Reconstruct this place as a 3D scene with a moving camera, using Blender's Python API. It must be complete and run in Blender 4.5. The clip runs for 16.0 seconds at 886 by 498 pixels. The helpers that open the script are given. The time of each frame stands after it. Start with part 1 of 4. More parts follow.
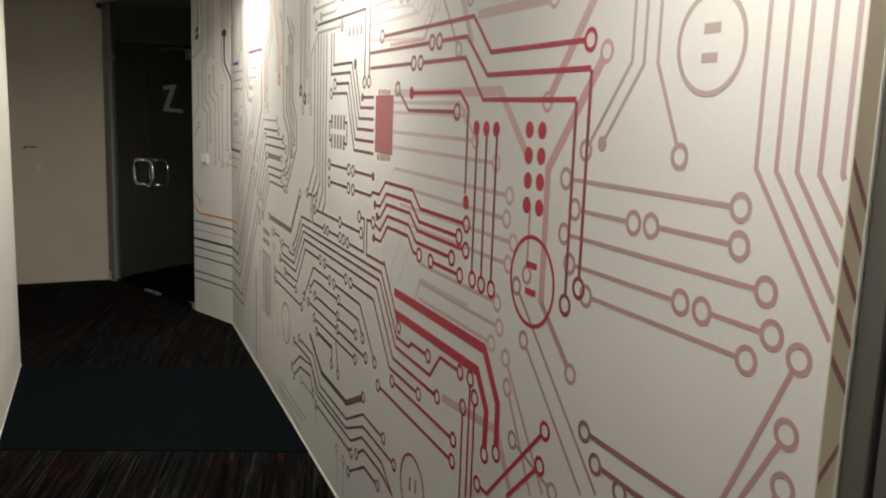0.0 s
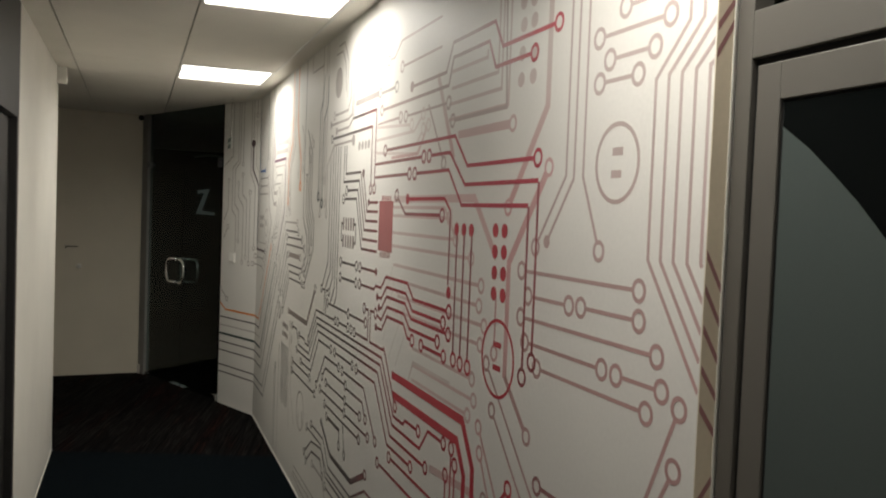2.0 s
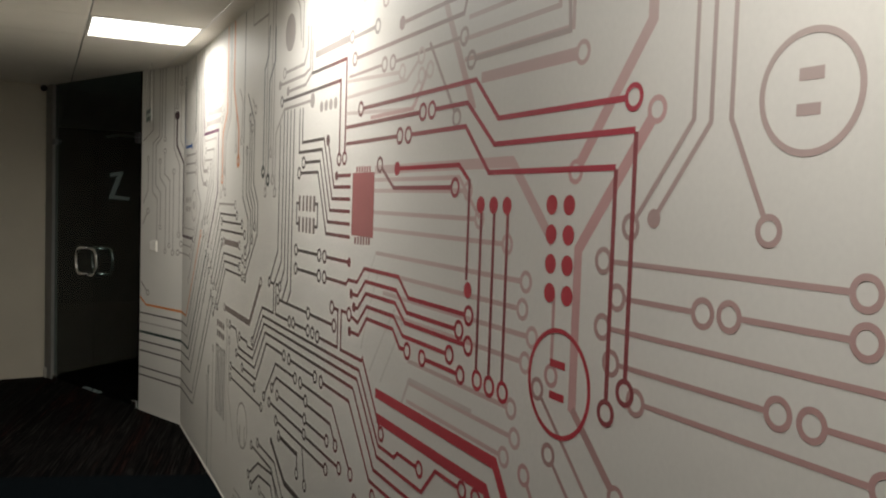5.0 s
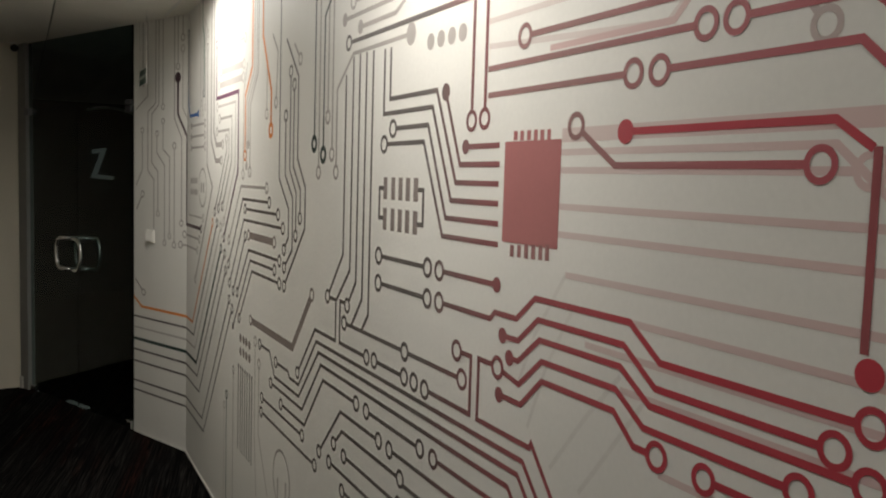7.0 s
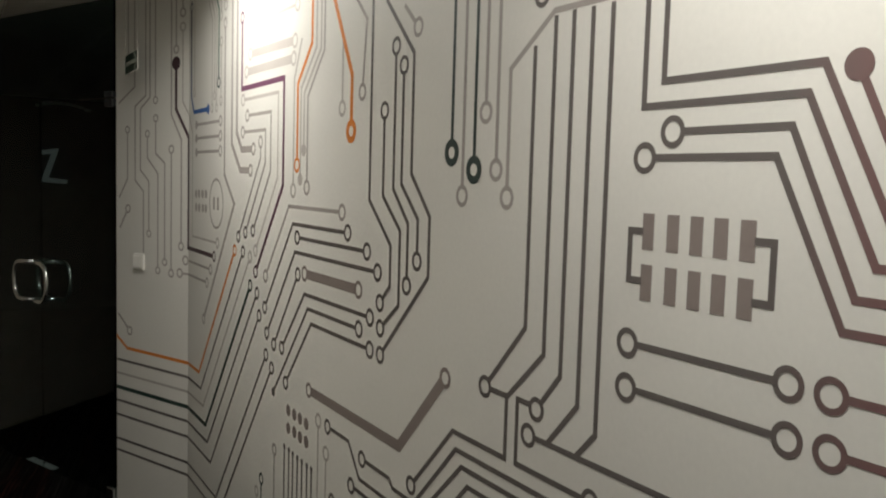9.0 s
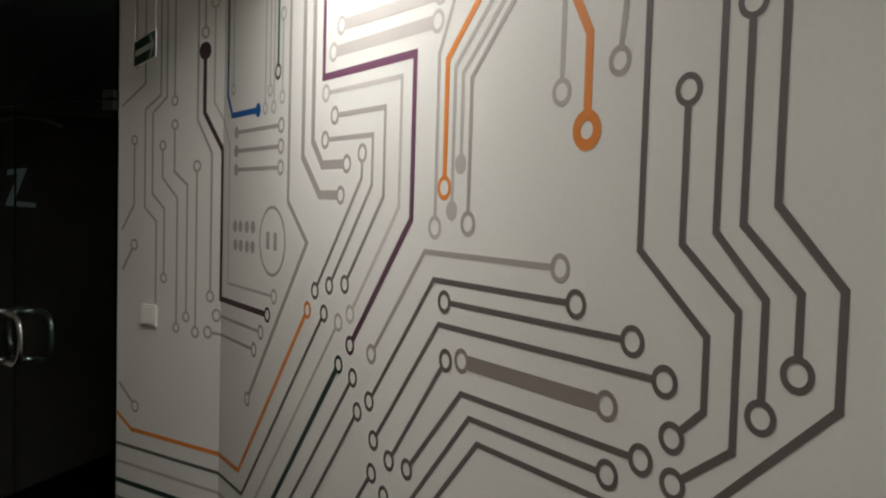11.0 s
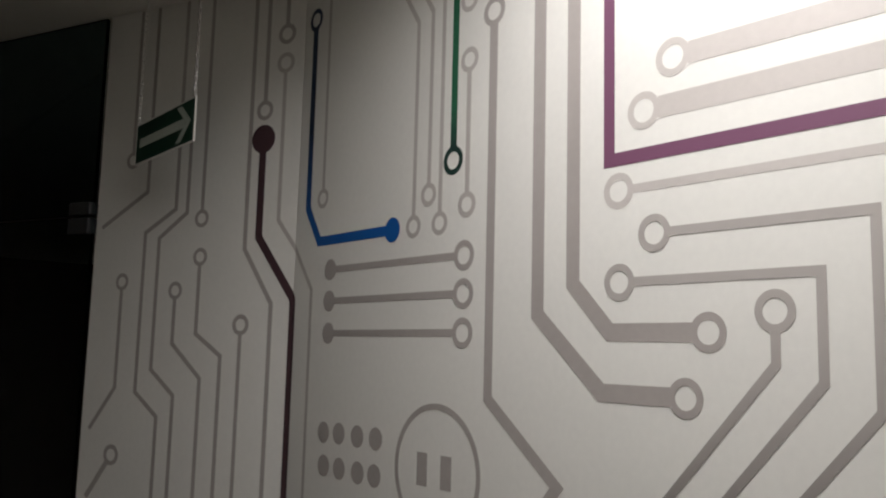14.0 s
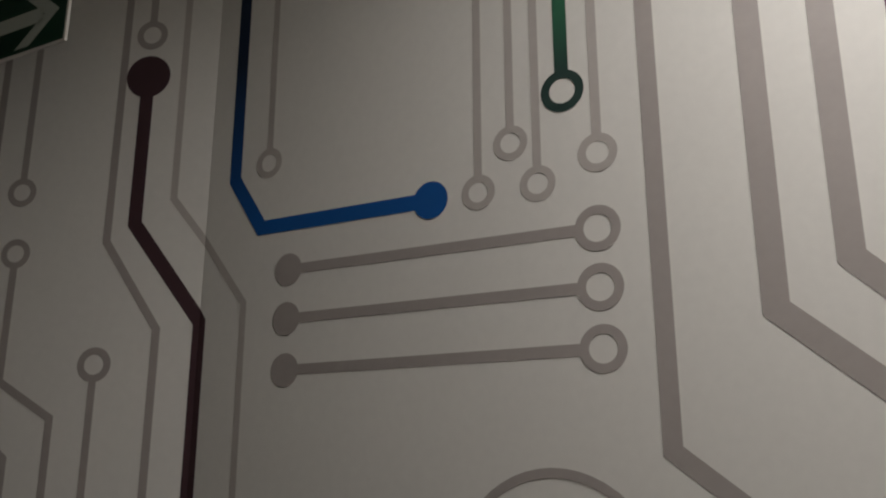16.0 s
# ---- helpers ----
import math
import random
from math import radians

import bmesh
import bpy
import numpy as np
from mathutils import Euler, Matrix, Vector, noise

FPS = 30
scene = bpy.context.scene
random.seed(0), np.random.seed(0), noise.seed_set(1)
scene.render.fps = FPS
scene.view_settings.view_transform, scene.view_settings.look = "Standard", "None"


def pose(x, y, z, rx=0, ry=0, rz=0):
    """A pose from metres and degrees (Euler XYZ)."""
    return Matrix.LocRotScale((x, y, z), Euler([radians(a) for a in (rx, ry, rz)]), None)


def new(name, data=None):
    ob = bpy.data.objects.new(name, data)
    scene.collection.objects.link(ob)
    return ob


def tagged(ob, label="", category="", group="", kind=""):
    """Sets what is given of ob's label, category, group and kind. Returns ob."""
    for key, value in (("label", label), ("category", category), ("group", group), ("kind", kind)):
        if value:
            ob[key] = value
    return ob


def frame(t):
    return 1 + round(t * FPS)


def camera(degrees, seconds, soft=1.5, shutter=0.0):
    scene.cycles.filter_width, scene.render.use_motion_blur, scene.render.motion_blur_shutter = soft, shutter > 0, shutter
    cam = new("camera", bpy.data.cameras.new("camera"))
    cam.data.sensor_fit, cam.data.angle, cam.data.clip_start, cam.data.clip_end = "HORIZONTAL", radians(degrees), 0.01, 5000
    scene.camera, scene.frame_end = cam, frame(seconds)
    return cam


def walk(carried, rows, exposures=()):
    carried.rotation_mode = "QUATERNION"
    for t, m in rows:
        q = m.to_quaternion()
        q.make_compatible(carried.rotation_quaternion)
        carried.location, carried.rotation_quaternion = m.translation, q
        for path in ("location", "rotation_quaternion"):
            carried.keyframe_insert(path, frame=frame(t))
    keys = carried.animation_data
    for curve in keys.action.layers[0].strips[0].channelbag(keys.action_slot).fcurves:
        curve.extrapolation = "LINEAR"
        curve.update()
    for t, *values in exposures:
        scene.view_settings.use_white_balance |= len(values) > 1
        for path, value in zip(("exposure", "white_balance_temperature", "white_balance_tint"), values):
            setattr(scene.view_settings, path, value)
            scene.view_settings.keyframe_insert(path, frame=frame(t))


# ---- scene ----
cam = camera(55.7, 16.0, soft=2.1)
# seconds, eye (x, y, z), turn (rx, ry, rz)
ROWS = [
    (0.0, -0.0129, -0.0105, 1.6787, 80.737, -1.963, -22.011),
    (0.5, -0.0151, -0.1947, 1.686, 83.534, -2.368, -21.149),
    (1.0, 0.021, -0.329, 1.6888, 85.415, -2.345, -20.494),
    (1.5, -0.0149, -0.3884, 1.696, 86.642, -2.107, -20.194),
    (2.0, -0.0254, -0.3899, 1.6826, 87.673, -2.184, -20.116),
    (2.5, -0.0371, -0.3869, 1.6774, 88.052, -2.207, -20.811),
    (3.0, -0.0603, -0.3656, 1.669, 88.217, -2.153, -22.425),
    (5.5, 0.0359, 0.6125, 1.6353, 86.488, -1.917, -25.652),
    (6.0, 0.0682, 0.9125, 1.6306, 86.069, -1.816, -25.664),
    (6.5, 0.0635, 1.1517, 1.6299, 85.645, -1.674, -26.086),
    (7.0, 0.033, 1.4377, 1.6474, 85.369, -1.697, -26.722),
    (7.5, 0.0198, 1.7135, 1.6254, 85.458, -1.762, -28.52),
    (8.0, 0.0532, 2.0131, 1.6521, 85.271, -1.711, -29.515),
    (8.5, 0.0165, 2.2828, 1.6585, 85.209, -1.588, -30.002),
    (9.0, -0.0469, 2.5247, 1.6941, 85.38, -1.637, -30.352),
    (11.5, 0.0181, 3.9005, 1.7028, 87.571, -1.555, -33.263),
    (12.0, 0.0433, 4.1426, 1.7155, 88.324, -1.448, -33.848),
    (12.5, -0.0023, 4.3956, 1.73, 89.097, -1.477, -34.791),
    (13.0, 0.0051, 4.6062, 1.7204, 89.85, -1.51, -36.829),
    (13.5, 0.0367, 4.8054, 1.7484, 91.462, -1.586, -38.683),
    (14.0, 0.0402, 4.9555, 1.7602, 97.039, -1.44, -40.06),
    (14.5, -0.0019, 5.1163, 1.7658, 102.413, -1.569, -44.408),
    (15.0, 0.0199, 5.3003, 1.7429, 105.309, -0.787, -51.617),
    (15.5, 0.0667, 5.4949, 1.7051, 105.641, -0.557, -56.483),
    (16.0, 0.1142, 5.696, 1.6795, 104.671, 0.111, -62.332),
]
EXPOSURES = [(0.0, 0.86, 6450, 9), (0.8, 0.54, 6450, 9), (1.5, 0.40, 6450, 9), (3.0, 0.36, 6450, 9), (5.5, 0.30, 6400, 10), (7.0, 0.27, 6400, 9), (9.0, 0.10, 6350, 8), (12.5, -0.22, 6050, 12), (14.0, -0.34, 6050, 13), (15.0, -0.8, 6050, 14), (16.0, -0.8, 6250, 14)]
walk(cam, [(t, pose(*place_and_turn)) for t, *place_and_turn in ROWS], EXPOSURES)

# ---- light ----
world = bpy.data.worlds.new("world")
scene.world = world
world.use_nodes = True
world.node_tree.nodes["Background"].inputs["Color"].default_value = (0.02, 0.024, 0.03, 1)
world.node_tree.nodes["Background"].inputs["Strength"].default_value = 0.3
LAMP = 4.0  # glow of the lit ceiling panels
BEAM = {1: 5.2, 3: 9.4, 5: 10.5, 7: 11.1}  # watts that each sends down, from the added rear lamp on
SPREAD = 160  # degrees of its beam

HIGH = 2.555  # ceiling height
WALL = 0.90   # face of the long mural wall
WEST = -0.522  # face of the plain wall opposite
BEND = 6.455   # where the mural wall turns
END = (0.6725, 6.9973)  # end of the turned wall
DOOR = (0.055, 8.43)  # far foot of the glass door


# ---- materials ----
def material(name, colour, rough=0.6, metal=0.0, vary=0.06, size=3.0, bump=0.0, bump_size=200.0, **extra):
    m = bpy.data.materials.new(name)
    m.use_nodes = True
    n, l = m.node_tree.nodes, m.node_tree.links
    b = n["Principled BSDF"]
    b.inputs["Roughness"].default_value = rough
    b.inputs["Metallic"].default_value = metal
    for k, v in extra.items():
        b.inputs[k.replace("_", " ")].default_value = v
    co = n.new("ShaderNodeNewGeometry")
    big, fine = n.new("ShaderNodeTexNoise"), n.new("ShaderNodeTexNoise")
    big.inputs["Scale"].default_value, big.inputs["Detail"].default_value = size, 4
    fine.inputs["Scale"].default_value, fine.inputs["Detail"].default_value = bump_size, 3
    l.new(co.outputs["Position"], big.inputs["Vector"])
    l.new(co.outputs["Position"], fine.inputs["Vector"])
    add = n.new("ShaderNodeMath")
    add.operation = "MULTIPLY_ADD"
    add.inputs[1].default_value = 0.5
    l.new(fine.outputs["Fac"], add.inputs[0])
    l.new(big.outputs["Fac"], add.inputs[2])
    mix = n.new("ShaderNodeMix")
    mix.data_type = "RGBA"
    lo = [c * (1 - 2 * vary) for c in colour] + [1]
    hi = [min(1, c * (1 + 2 * vary)) for c in colour] + [1]
    mix.inputs["A"].default_value, mix.inputs["B"].default_value = lo, hi
    rng = n.new("ShaderNodeMapRange")
    rng.inputs["From Min"].default_value, rng.inputs["From Max"].default_value = 0.4, 1.1
    l.new(add.outputs[0], rng.inputs["Value"])
    l.new(rng.outputs["Result"], mix.inputs["Factor"])
    l.new(mix.outputs["Result"], b.inputs["Base Color"])
    if bump:
        bp = n.new("ShaderNodeBump")
        bp.inputs["Strength"].default_value, bp.inputs["Distance"].default_value = bump, 0.002
        l.new(fine.outputs["Fac"], bp.inputs["Height"])
        l.new(bp.outputs["Normal"], b.inputs["Normal"])
    return m


PAINT = (0.74, 0.72, 0.675)
# uneven paint tone; its broad mottle also imitates faint shadows and reflections
M_wall = material("wall_paint", PAINT, 0.5, bump=0.07, bump_size=90, vary=0.03, size=1.6)
M_wall2 = material("wall_paint_plain", (0.70, 0.675, 0.615), 0.6, bump=0.25, bump_size=140, vary=0.03)
M_beige = material("beige_wall_paint", (0.62, 0.565, 0.46), 0.6, bump=0.25, bump_size=140, vary=0.03)
M_ceiling = material("ceiling_panel", (0.82, 0.785, 0.71), 0.7, bump=0.15, bump_size=300, vary=0.03)
M_seam = material("dark_seam", (0.05, 0.048, 0.045), 0.7)
M_white = material("white_plastic", (0.75, 0.73, 0.68), 0.35, vary=0.02)
M_frame = material("grey_metal_frame", (0.118, 0.110, 0.096), 0.45, 0.15, vary=0.04, bump=0.05, bump_size=500)
M_gasket = material("black_gasket", (0.008, 0.008, 0.008), 0.6)
# tone of the unseen rear wall, kept dark to limit bounced light
M_umber = material("dark_umber_low_bounce", (0.085, 0.070, 0.057), 0.6, vary=0.06, bump=0.15, bump_size=140)
M_black = material("black_metal", (0.012, 0.011, 0.010), 0.5, vary=0.1)
M_steel = material("polished_steel", (0.78, 0.78, 0.77), 0.2, 1.0, vary=0.03)
M_alloy = material("satin_alloy", (0.20, 0.20, 0.205), 0.4, 0.6, vary=0.04)
M_patch = material("dark_alloy", (0.06, 0.06, 0.062), 0.4, 0.5, vary=0.04)
M_plate = material("brushed_plate", (0.50, 0.50, 0.49), 0.45, 0.3, vary=0.06)
M_post = material("grey_post_paint", (0.24, 0.235, 0.22), 0.5, vary=0.06, size=4, bump=0.05)
# near-black colour makes the rooms past the doors read as unlit
M_dark = material("near_black_unlit", (0.005, 0.009, 0.009), 0.8, vary=0.1)
M_frost = material("frosted_film", (0.060, 0.074, 0.070), 0.4, vary=0.05, size=2)
M_sign = material("sign_green", (0.006, 0.045, 0.024), 0.35, vary=0.05)
M_arrow = material("sign_arrow", (0.55, 0.60, 0.53), 0.4, vary=0.04)
M_skirt = material("white_floor_trim", (0.68, 0.66, 0.61), 0.4, vary=0.03)


def glass(name, tint, rough=0.0):
    m = bpy.data.materials.new(name)
    m.use_nodes = True
    b = m.node_tree.nodes["Principled BSDF"]
    b.inputs["Base Color"].default_value = (*tint, 1)
    b.inputs["Roughness"].default_value = rough
    b.inputs["Transmission Weight"].default_value = 1.0
    b.inputs["IOR"].default_value = 1.2
    return m


M_glass = glass("smoked_glass", (0.44, 0.54, 0.52))
M_glass_dark = glass("dark_glass", (0.30, 0.33, 0.33))


def lamp_material():
    m = bpy.data.materials.new("lit_diffuser")
    m.use_nodes = True
    b = m.node_tree.nodes["Principled BSDF"]
    b.inputs["Base Color"].default_value = (0.9, 0.9, 0.88, 1)
    b.inputs["Emission Color"].default_value = (1.0, 0.955, 0.87, 1)
    b.inputs["Emission Strength"].default_value = LAMP
    return m


M_lamp = lamp_material()


def carpet(name, striped):
    """Loop carpet: black-brown pile with thin slanting threads of grey and rust, or a plain blue-black band."""
    m = bpy.data.materials.new(name)
    m.use_nodes = True
    n, l = m.node_tree.nodes, m.node_tree.links
    b = n["Principled BSDF"]
    b.inputs["Roughness"].default_value = 0.95
    b.inputs["Specular IOR Level"].default_value = 0.04
    g = n.new("ShaderNodeNewGeometry")
    pile = n.new("ShaderNodeTexNoise")
    pile.inputs["Scale"].default_value = 260
    l.new(g.outputs["Position"], pile.inputs["Vector"])
    if striped:
        turn = n.new("ShaderNodeMapping")
        turn.inputs["Rotation"].default_value = (0, 0, radians(14))
        squeeze, patch = n.new("ShaderNodeMapping"), n.new("ShaderNodeMapping")
        squeeze.inputs["Scale"].default_value = (52, 0.5, 1)
        patch.inputs["Scale"].default_value = (9, 0.9, 1)
        l.new(g.outputs["Position"], turn.inputs["Vector"])
        thread, tint = n.new("ShaderNodeTexNoise"), n.new("ShaderNodeTexNoise")
        for way, tex in ((squeeze, thread), (patch, tint)):
            l.new(turn.outputs["Vector"], way.inputs["Vector"])
            l.new(way.outputs["Vector"], tex.inputs["Vector"])
        thread.inputs["Scale"].default_value, thread.inputs["Detail"].default_value = 1.0, 2.5
        tint.inputs["Scale"].default_value, tint.inputs["Detail"].default_value = 1.0, 1
        yarn = n.new("ShaderNodeValToRGB")  # grey threads with rust ones among them
        e = yarn.color_ramp.elements
        e[0].position, e[0].color = 0.50, (0.034, 0.031, 0.028, 1)
        e[1].position, e[1].color = 0.62, (0.042, 0.015, 0.011, 1)
        l.new(tint.outputs["Fac"], yarn.inputs["Fac"])
        line = n.new("ShaderNodeValToRGB")
        e = line.color_ramp.elements
        e[0].position, e[0].color = 0.40, (0, 0, 0, 1)
        e[1].position, e[1].color = 0.60, (0.05, 0.05, 0.05, 1)
        for at, much in ((0.465, 0.0), (0.485, 0.9), (0.505, 0.0), (0.57, 0.0), (0.585, 0.8)):
            line.color_ramp.elements.new(at).color = (much, much, much, 1)
        l.new(thread.outputs["Fac"], line.inputs["Fac"])
        ramp = n.new("ShaderNodeMix")
        ramp.data_type = "RGBA"
        ramp.inputs["A"].default_value = (0.0008, 0.0007, 0.0007, 1)
        l.new(line.outputs["Color"], ramp.inputs["Factor"])
        l.new(yarn.outputs["Color"], ramp.inputs["B"])
        colour = ramp.outputs["Result"]
    else:
        ramp = n.new("ShaderNodeValToRGB")
        e = ramp.color_ramp.elements
        e[0].position, e[0].color = 0.3, (0.0012, 0.0026, 0.0036, 1)
        e[1].position, e[1].color = 0.8, (0.0026, 0.0050, 0.0066, 1)
        l.new(pile.outputs["Fac"], ramp.inputs["Fac"])
        colour = ramp.outputs["Color"]
    l.new(colour, b.inputs["Base Color"])
    bump = n.new("ShaderNodeBump")
    bump.inputs["Strength"].default_value, bump.inputs["Distance"].default_value = 0.6, 0.004
    l.new(pile.outputs["Fac"], bump.inputs["Height"])
    l.new(bump.outputs["Normal"], b.inputs["Normal"])
    return m


M_carpet, M_band = carpet("striped_carpet", True), carpet("blue_black_carpet", False)


def ink(name, near, far=None, start=2.1, end=3.3, along="Y"):
    """Printed mural colour; some run from one shade to another along the wall or up it."""
    m = material("ink_" + name, far or near, 0.5, vary=0.04, size=5, bump=0.07, bump_size=90)
    if far:
        n, l = m.node_tree.nodes, m.node_tree.links
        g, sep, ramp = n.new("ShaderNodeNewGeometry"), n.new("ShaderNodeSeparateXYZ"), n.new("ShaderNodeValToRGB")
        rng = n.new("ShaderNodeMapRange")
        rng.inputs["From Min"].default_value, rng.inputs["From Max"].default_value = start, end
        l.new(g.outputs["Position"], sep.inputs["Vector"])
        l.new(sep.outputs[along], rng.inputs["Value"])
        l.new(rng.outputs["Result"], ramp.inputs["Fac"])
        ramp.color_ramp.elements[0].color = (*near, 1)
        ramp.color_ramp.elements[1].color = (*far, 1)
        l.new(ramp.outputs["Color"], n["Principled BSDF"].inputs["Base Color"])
    return m


INK = {
    "d": ink("grey_to_red", (0.44, 0.047, 0.066), (0.125, 0.108, 0.102), 2.4, 3.25),
    "r": ink("red", (0.47, 0.052, 0.08), (0.27, 0.145, 0.138), 1.85, 2.65),
    "q": ink("dusty_rose", (0.47, 0.29, 0.275), (0.47, 0.385, 0.36), 1.40, 1.85, "Z"),
    "w": ink("faded_to_red", (0.47, 0.07, 0.09), (0.40, 0.315, 0.295), 1.50, 1.95),
    "v": ink("vivid_red", (0.50, 0.048, 0.068)),
    "x": ink("dark_brown_red", (0.31, 0.078, 0.086)),
    "t": ink("brown_rose", (0.31, 0.145, 0.14)),
    "s": ink("pale_rose", (0.61, 0.36, 0.35), (0.57, 0.48, 0.45), 1.75, 2.05, "Z"),
    "S": ink("faint_rose", (0.64, 0.43, 0.415), (0.63, 0.52, 0.49), 1.6, 2.6),
    "g": ink("ghost_grey", (0.66, 0.635, 0.592)),
    "f": ink("ghost_rose", (0.63, 0.555, 0.52)),
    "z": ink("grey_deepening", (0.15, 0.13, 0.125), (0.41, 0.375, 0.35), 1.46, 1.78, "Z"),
    "c": ink("processor_red", (0.39, 0.145, 0.142)),
    "p": ink("taupe", (0.25, 0.205, 0.19)),
    "m": ink("mid_grey", (0.375, 0.338, 0.316)),
    "l": ink("light_grey", (0.465, 0.428, 0.398)),
    "h": ink("pale_grey", (0.52, 0.478, 0.448)),
    "k": ink("dark_plum", (0.062, 0.030, 0.036)),
    "K": ink("dark_bottle_green", (0.017, 0.042, 0.033)),
    "E": ink("dark_green", (0.026, 0.043, 0.038)),
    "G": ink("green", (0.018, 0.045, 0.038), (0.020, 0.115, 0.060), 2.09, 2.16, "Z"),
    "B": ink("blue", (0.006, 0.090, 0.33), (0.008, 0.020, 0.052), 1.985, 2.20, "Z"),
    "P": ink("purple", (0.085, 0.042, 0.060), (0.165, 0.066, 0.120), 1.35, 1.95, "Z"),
    "R": ink("orange", (0.72, 0.23, 0.035)),
}
LAYER = {"s": 0.00015, "f": 0.00015, "g": 0.0001, "S": 0.00015, "h": 0.0003, "q": 0.0003, "l": 0.0003, "m": 0.0004, "p": 0.0004, "c": 0.0004}


# ---- mesh helpers ----
def link(name, bm, mat, parent=None, label=""):
    mesh = bpy.data.meshes.new(name)
    bm.to_mesh(mesh)
    bm.free()
    mesh.materials.append(mat)
    ob = new(name, mesh)
    ob.parent = parent
    if label:
        ob["label"] = label
    return ob


def part(name, bm, mat, parent, label=""):
    return link(name, bm, mat, parent, label)


def block(x0, y0, z0, x1, y1, z1, bevel=0.0, bm=None):
    bm = bm or bmesh.new()
    made = bmesh.ops.create_cube(bm, size=1.0)["verts"]
    bmesh.ops.scale(bm, vec=(abs(x1 - x0), abs(y1 - y0), abs(z1 - z0)), verts=made)
    bmesh.ops.translate(bm, vec=((x0 + x1) / 2, (y0 + y1) / 2, (z0 + z1) / 2), verts=made)
    if bevel:
        edges = list({e for v in made for e in v.link_edges})
        bmesh.ops.bevel(bm, geom=edges, offset=bevel, segments=2, affect="EDGES", profile=0.5)
    return bm


def prism(points, z0, z1):
    """An upright body over a plan outline."""
    bm = bmesh.new()
    face = bm.faces.new([bm.verts.new((x, y, z0)) for x, y in points])
    up = bmesh.ops.extrude_face_region(bm, geom=[face])
    bmesh.ops.translate(bm, vec=(0, 0, z1 - z0), verts=[g for g in up["geom"] if isinstance(g, bmesh.types.BMVert)])
    bmesh.ops.recalc_face_normals(bm, faces=bm.faces)
    return bm


def thing(name, label, category, at=(0, 0, 0), turn=0.0):
    ob = new(name)
    ob.matrix_basis = pose(*at, 0, 0, turn)
    return tagged(ob, label, category)


def tube(points, radius, sides=10, closed=False):
    """A round bar along a line."""
    bm = bmesh.new()
    pts = [Vector(p) for p in points]
    rings = []
    for i, p in enumerate(pts):
        a = pts[i - 1] if (i or closed) else p
        b = pts[(i + 1) % len(pts)] if (i < len(pts) - 1 or closed) else p
        way = (b - a).normalized()
        side = way.orthogonal() if not rings else (last - way * last.dot(way))
        side.normalize()
        last = side
        over = way.cross(side)
        rings.append([bm.verts.new(p + radius * (math.cos(k * math.tau / sides) * side + math.sin(k * math.tau / sides) * over)) for k in range(sides)])
    n = len(rings)
    for i in range(n if closed else n - 1):
        for k in range(sides):
            bm.faces.new((rings[i][k], rings[i][(k + 1) % sides], rings[(i + 1) % n][(k + 1) % sides], rings[(i + 1) % n][k]))
    if not closed:
        bm.faces.new(rings[0][::-1]), bm.faces.new(rings[-1])
    for f in bm.faces:
        f.smooth = True
    bmesh.ops.recalc_face_normals(bm, faces=bm.faces)
    return bm


# ---- structure ----
def structure(name, bm, mat, label):
    return tagged(link(name, bm, mat), label, name.split("_")[0], kind="structure")


seg = (Vector(END) - Vector((WALL, BEND))).normalized()
out = Vector((-seg.y, seg.x))
if out.x > 0:
    out = -out
mural_wall = structure("wall_east", prism([(WALL, 0.812), (WALL, BEND), END, (END[0] + 0.10, END[1] + 0.14), (WALL + 0.22, BEND + 0.1), (WALL + 0.22, 0.812)], 0, HIGH), M_wall, "off-white wall covered with a printed circuit board mural")
structure("wall_west", prism([(WEST, 3.79), (WEST, 5.745), (-2.8, 5.745), (-2.8, 5.58), (WEST - 0.155, 5.58), (WEST - 0.155, 3.79)], 0, HIGH), M_wall2, "plain off-white painted wall with a sharp outer corner")
# unseen closing wall; dark tone set for bounce and the metal door's reflection
structure("wall_west_rear", block(WEST - 0.155, -3.0, 0, WEST, 2.81, HIGH), M_umber, "plain dark umber wall added out of view to close the corridor")
structure("wall_north", prism([(DOOR[0], DOOR[1]), (DOOR[0] - 0.06, DOOR[1] + 0.14), (-2.8, 8.33), (-2.8, 8.18)], 0, HIGH), M_beige, "plain beige end wall beside the glass door")
structure("wall_far_west", block(-2.95, 5.58, 0, -2.8, 8.44, HIGH), M_wall2, "plain off-white wall closing the side passage")
structure("wall_south", block(WEST - 0.155, -3.15, 0, 1.12, -3.0, HIGH), M_wall2, "plain off-white wall at the rear of the corridor")
structure("wall_east_rear", block(WALL, -3.0, 0, WALL + 0.22, -0.22, HIGH), M_wall2, "plain off-white wall beyond the metal door")
structure("floor", block(-3.2, -3.4, -0.1, 4.0, 14.2, 0), M_carpet, "dark striped loop-pile carpet")
structure("floor_band", prism([(WEST, 4.327), (WALL, 3.858), (WALL, 5.27), (WEST, 5.71)], 0.0, 0.004), M_band, "plain blue-black carpet band across the corridor")

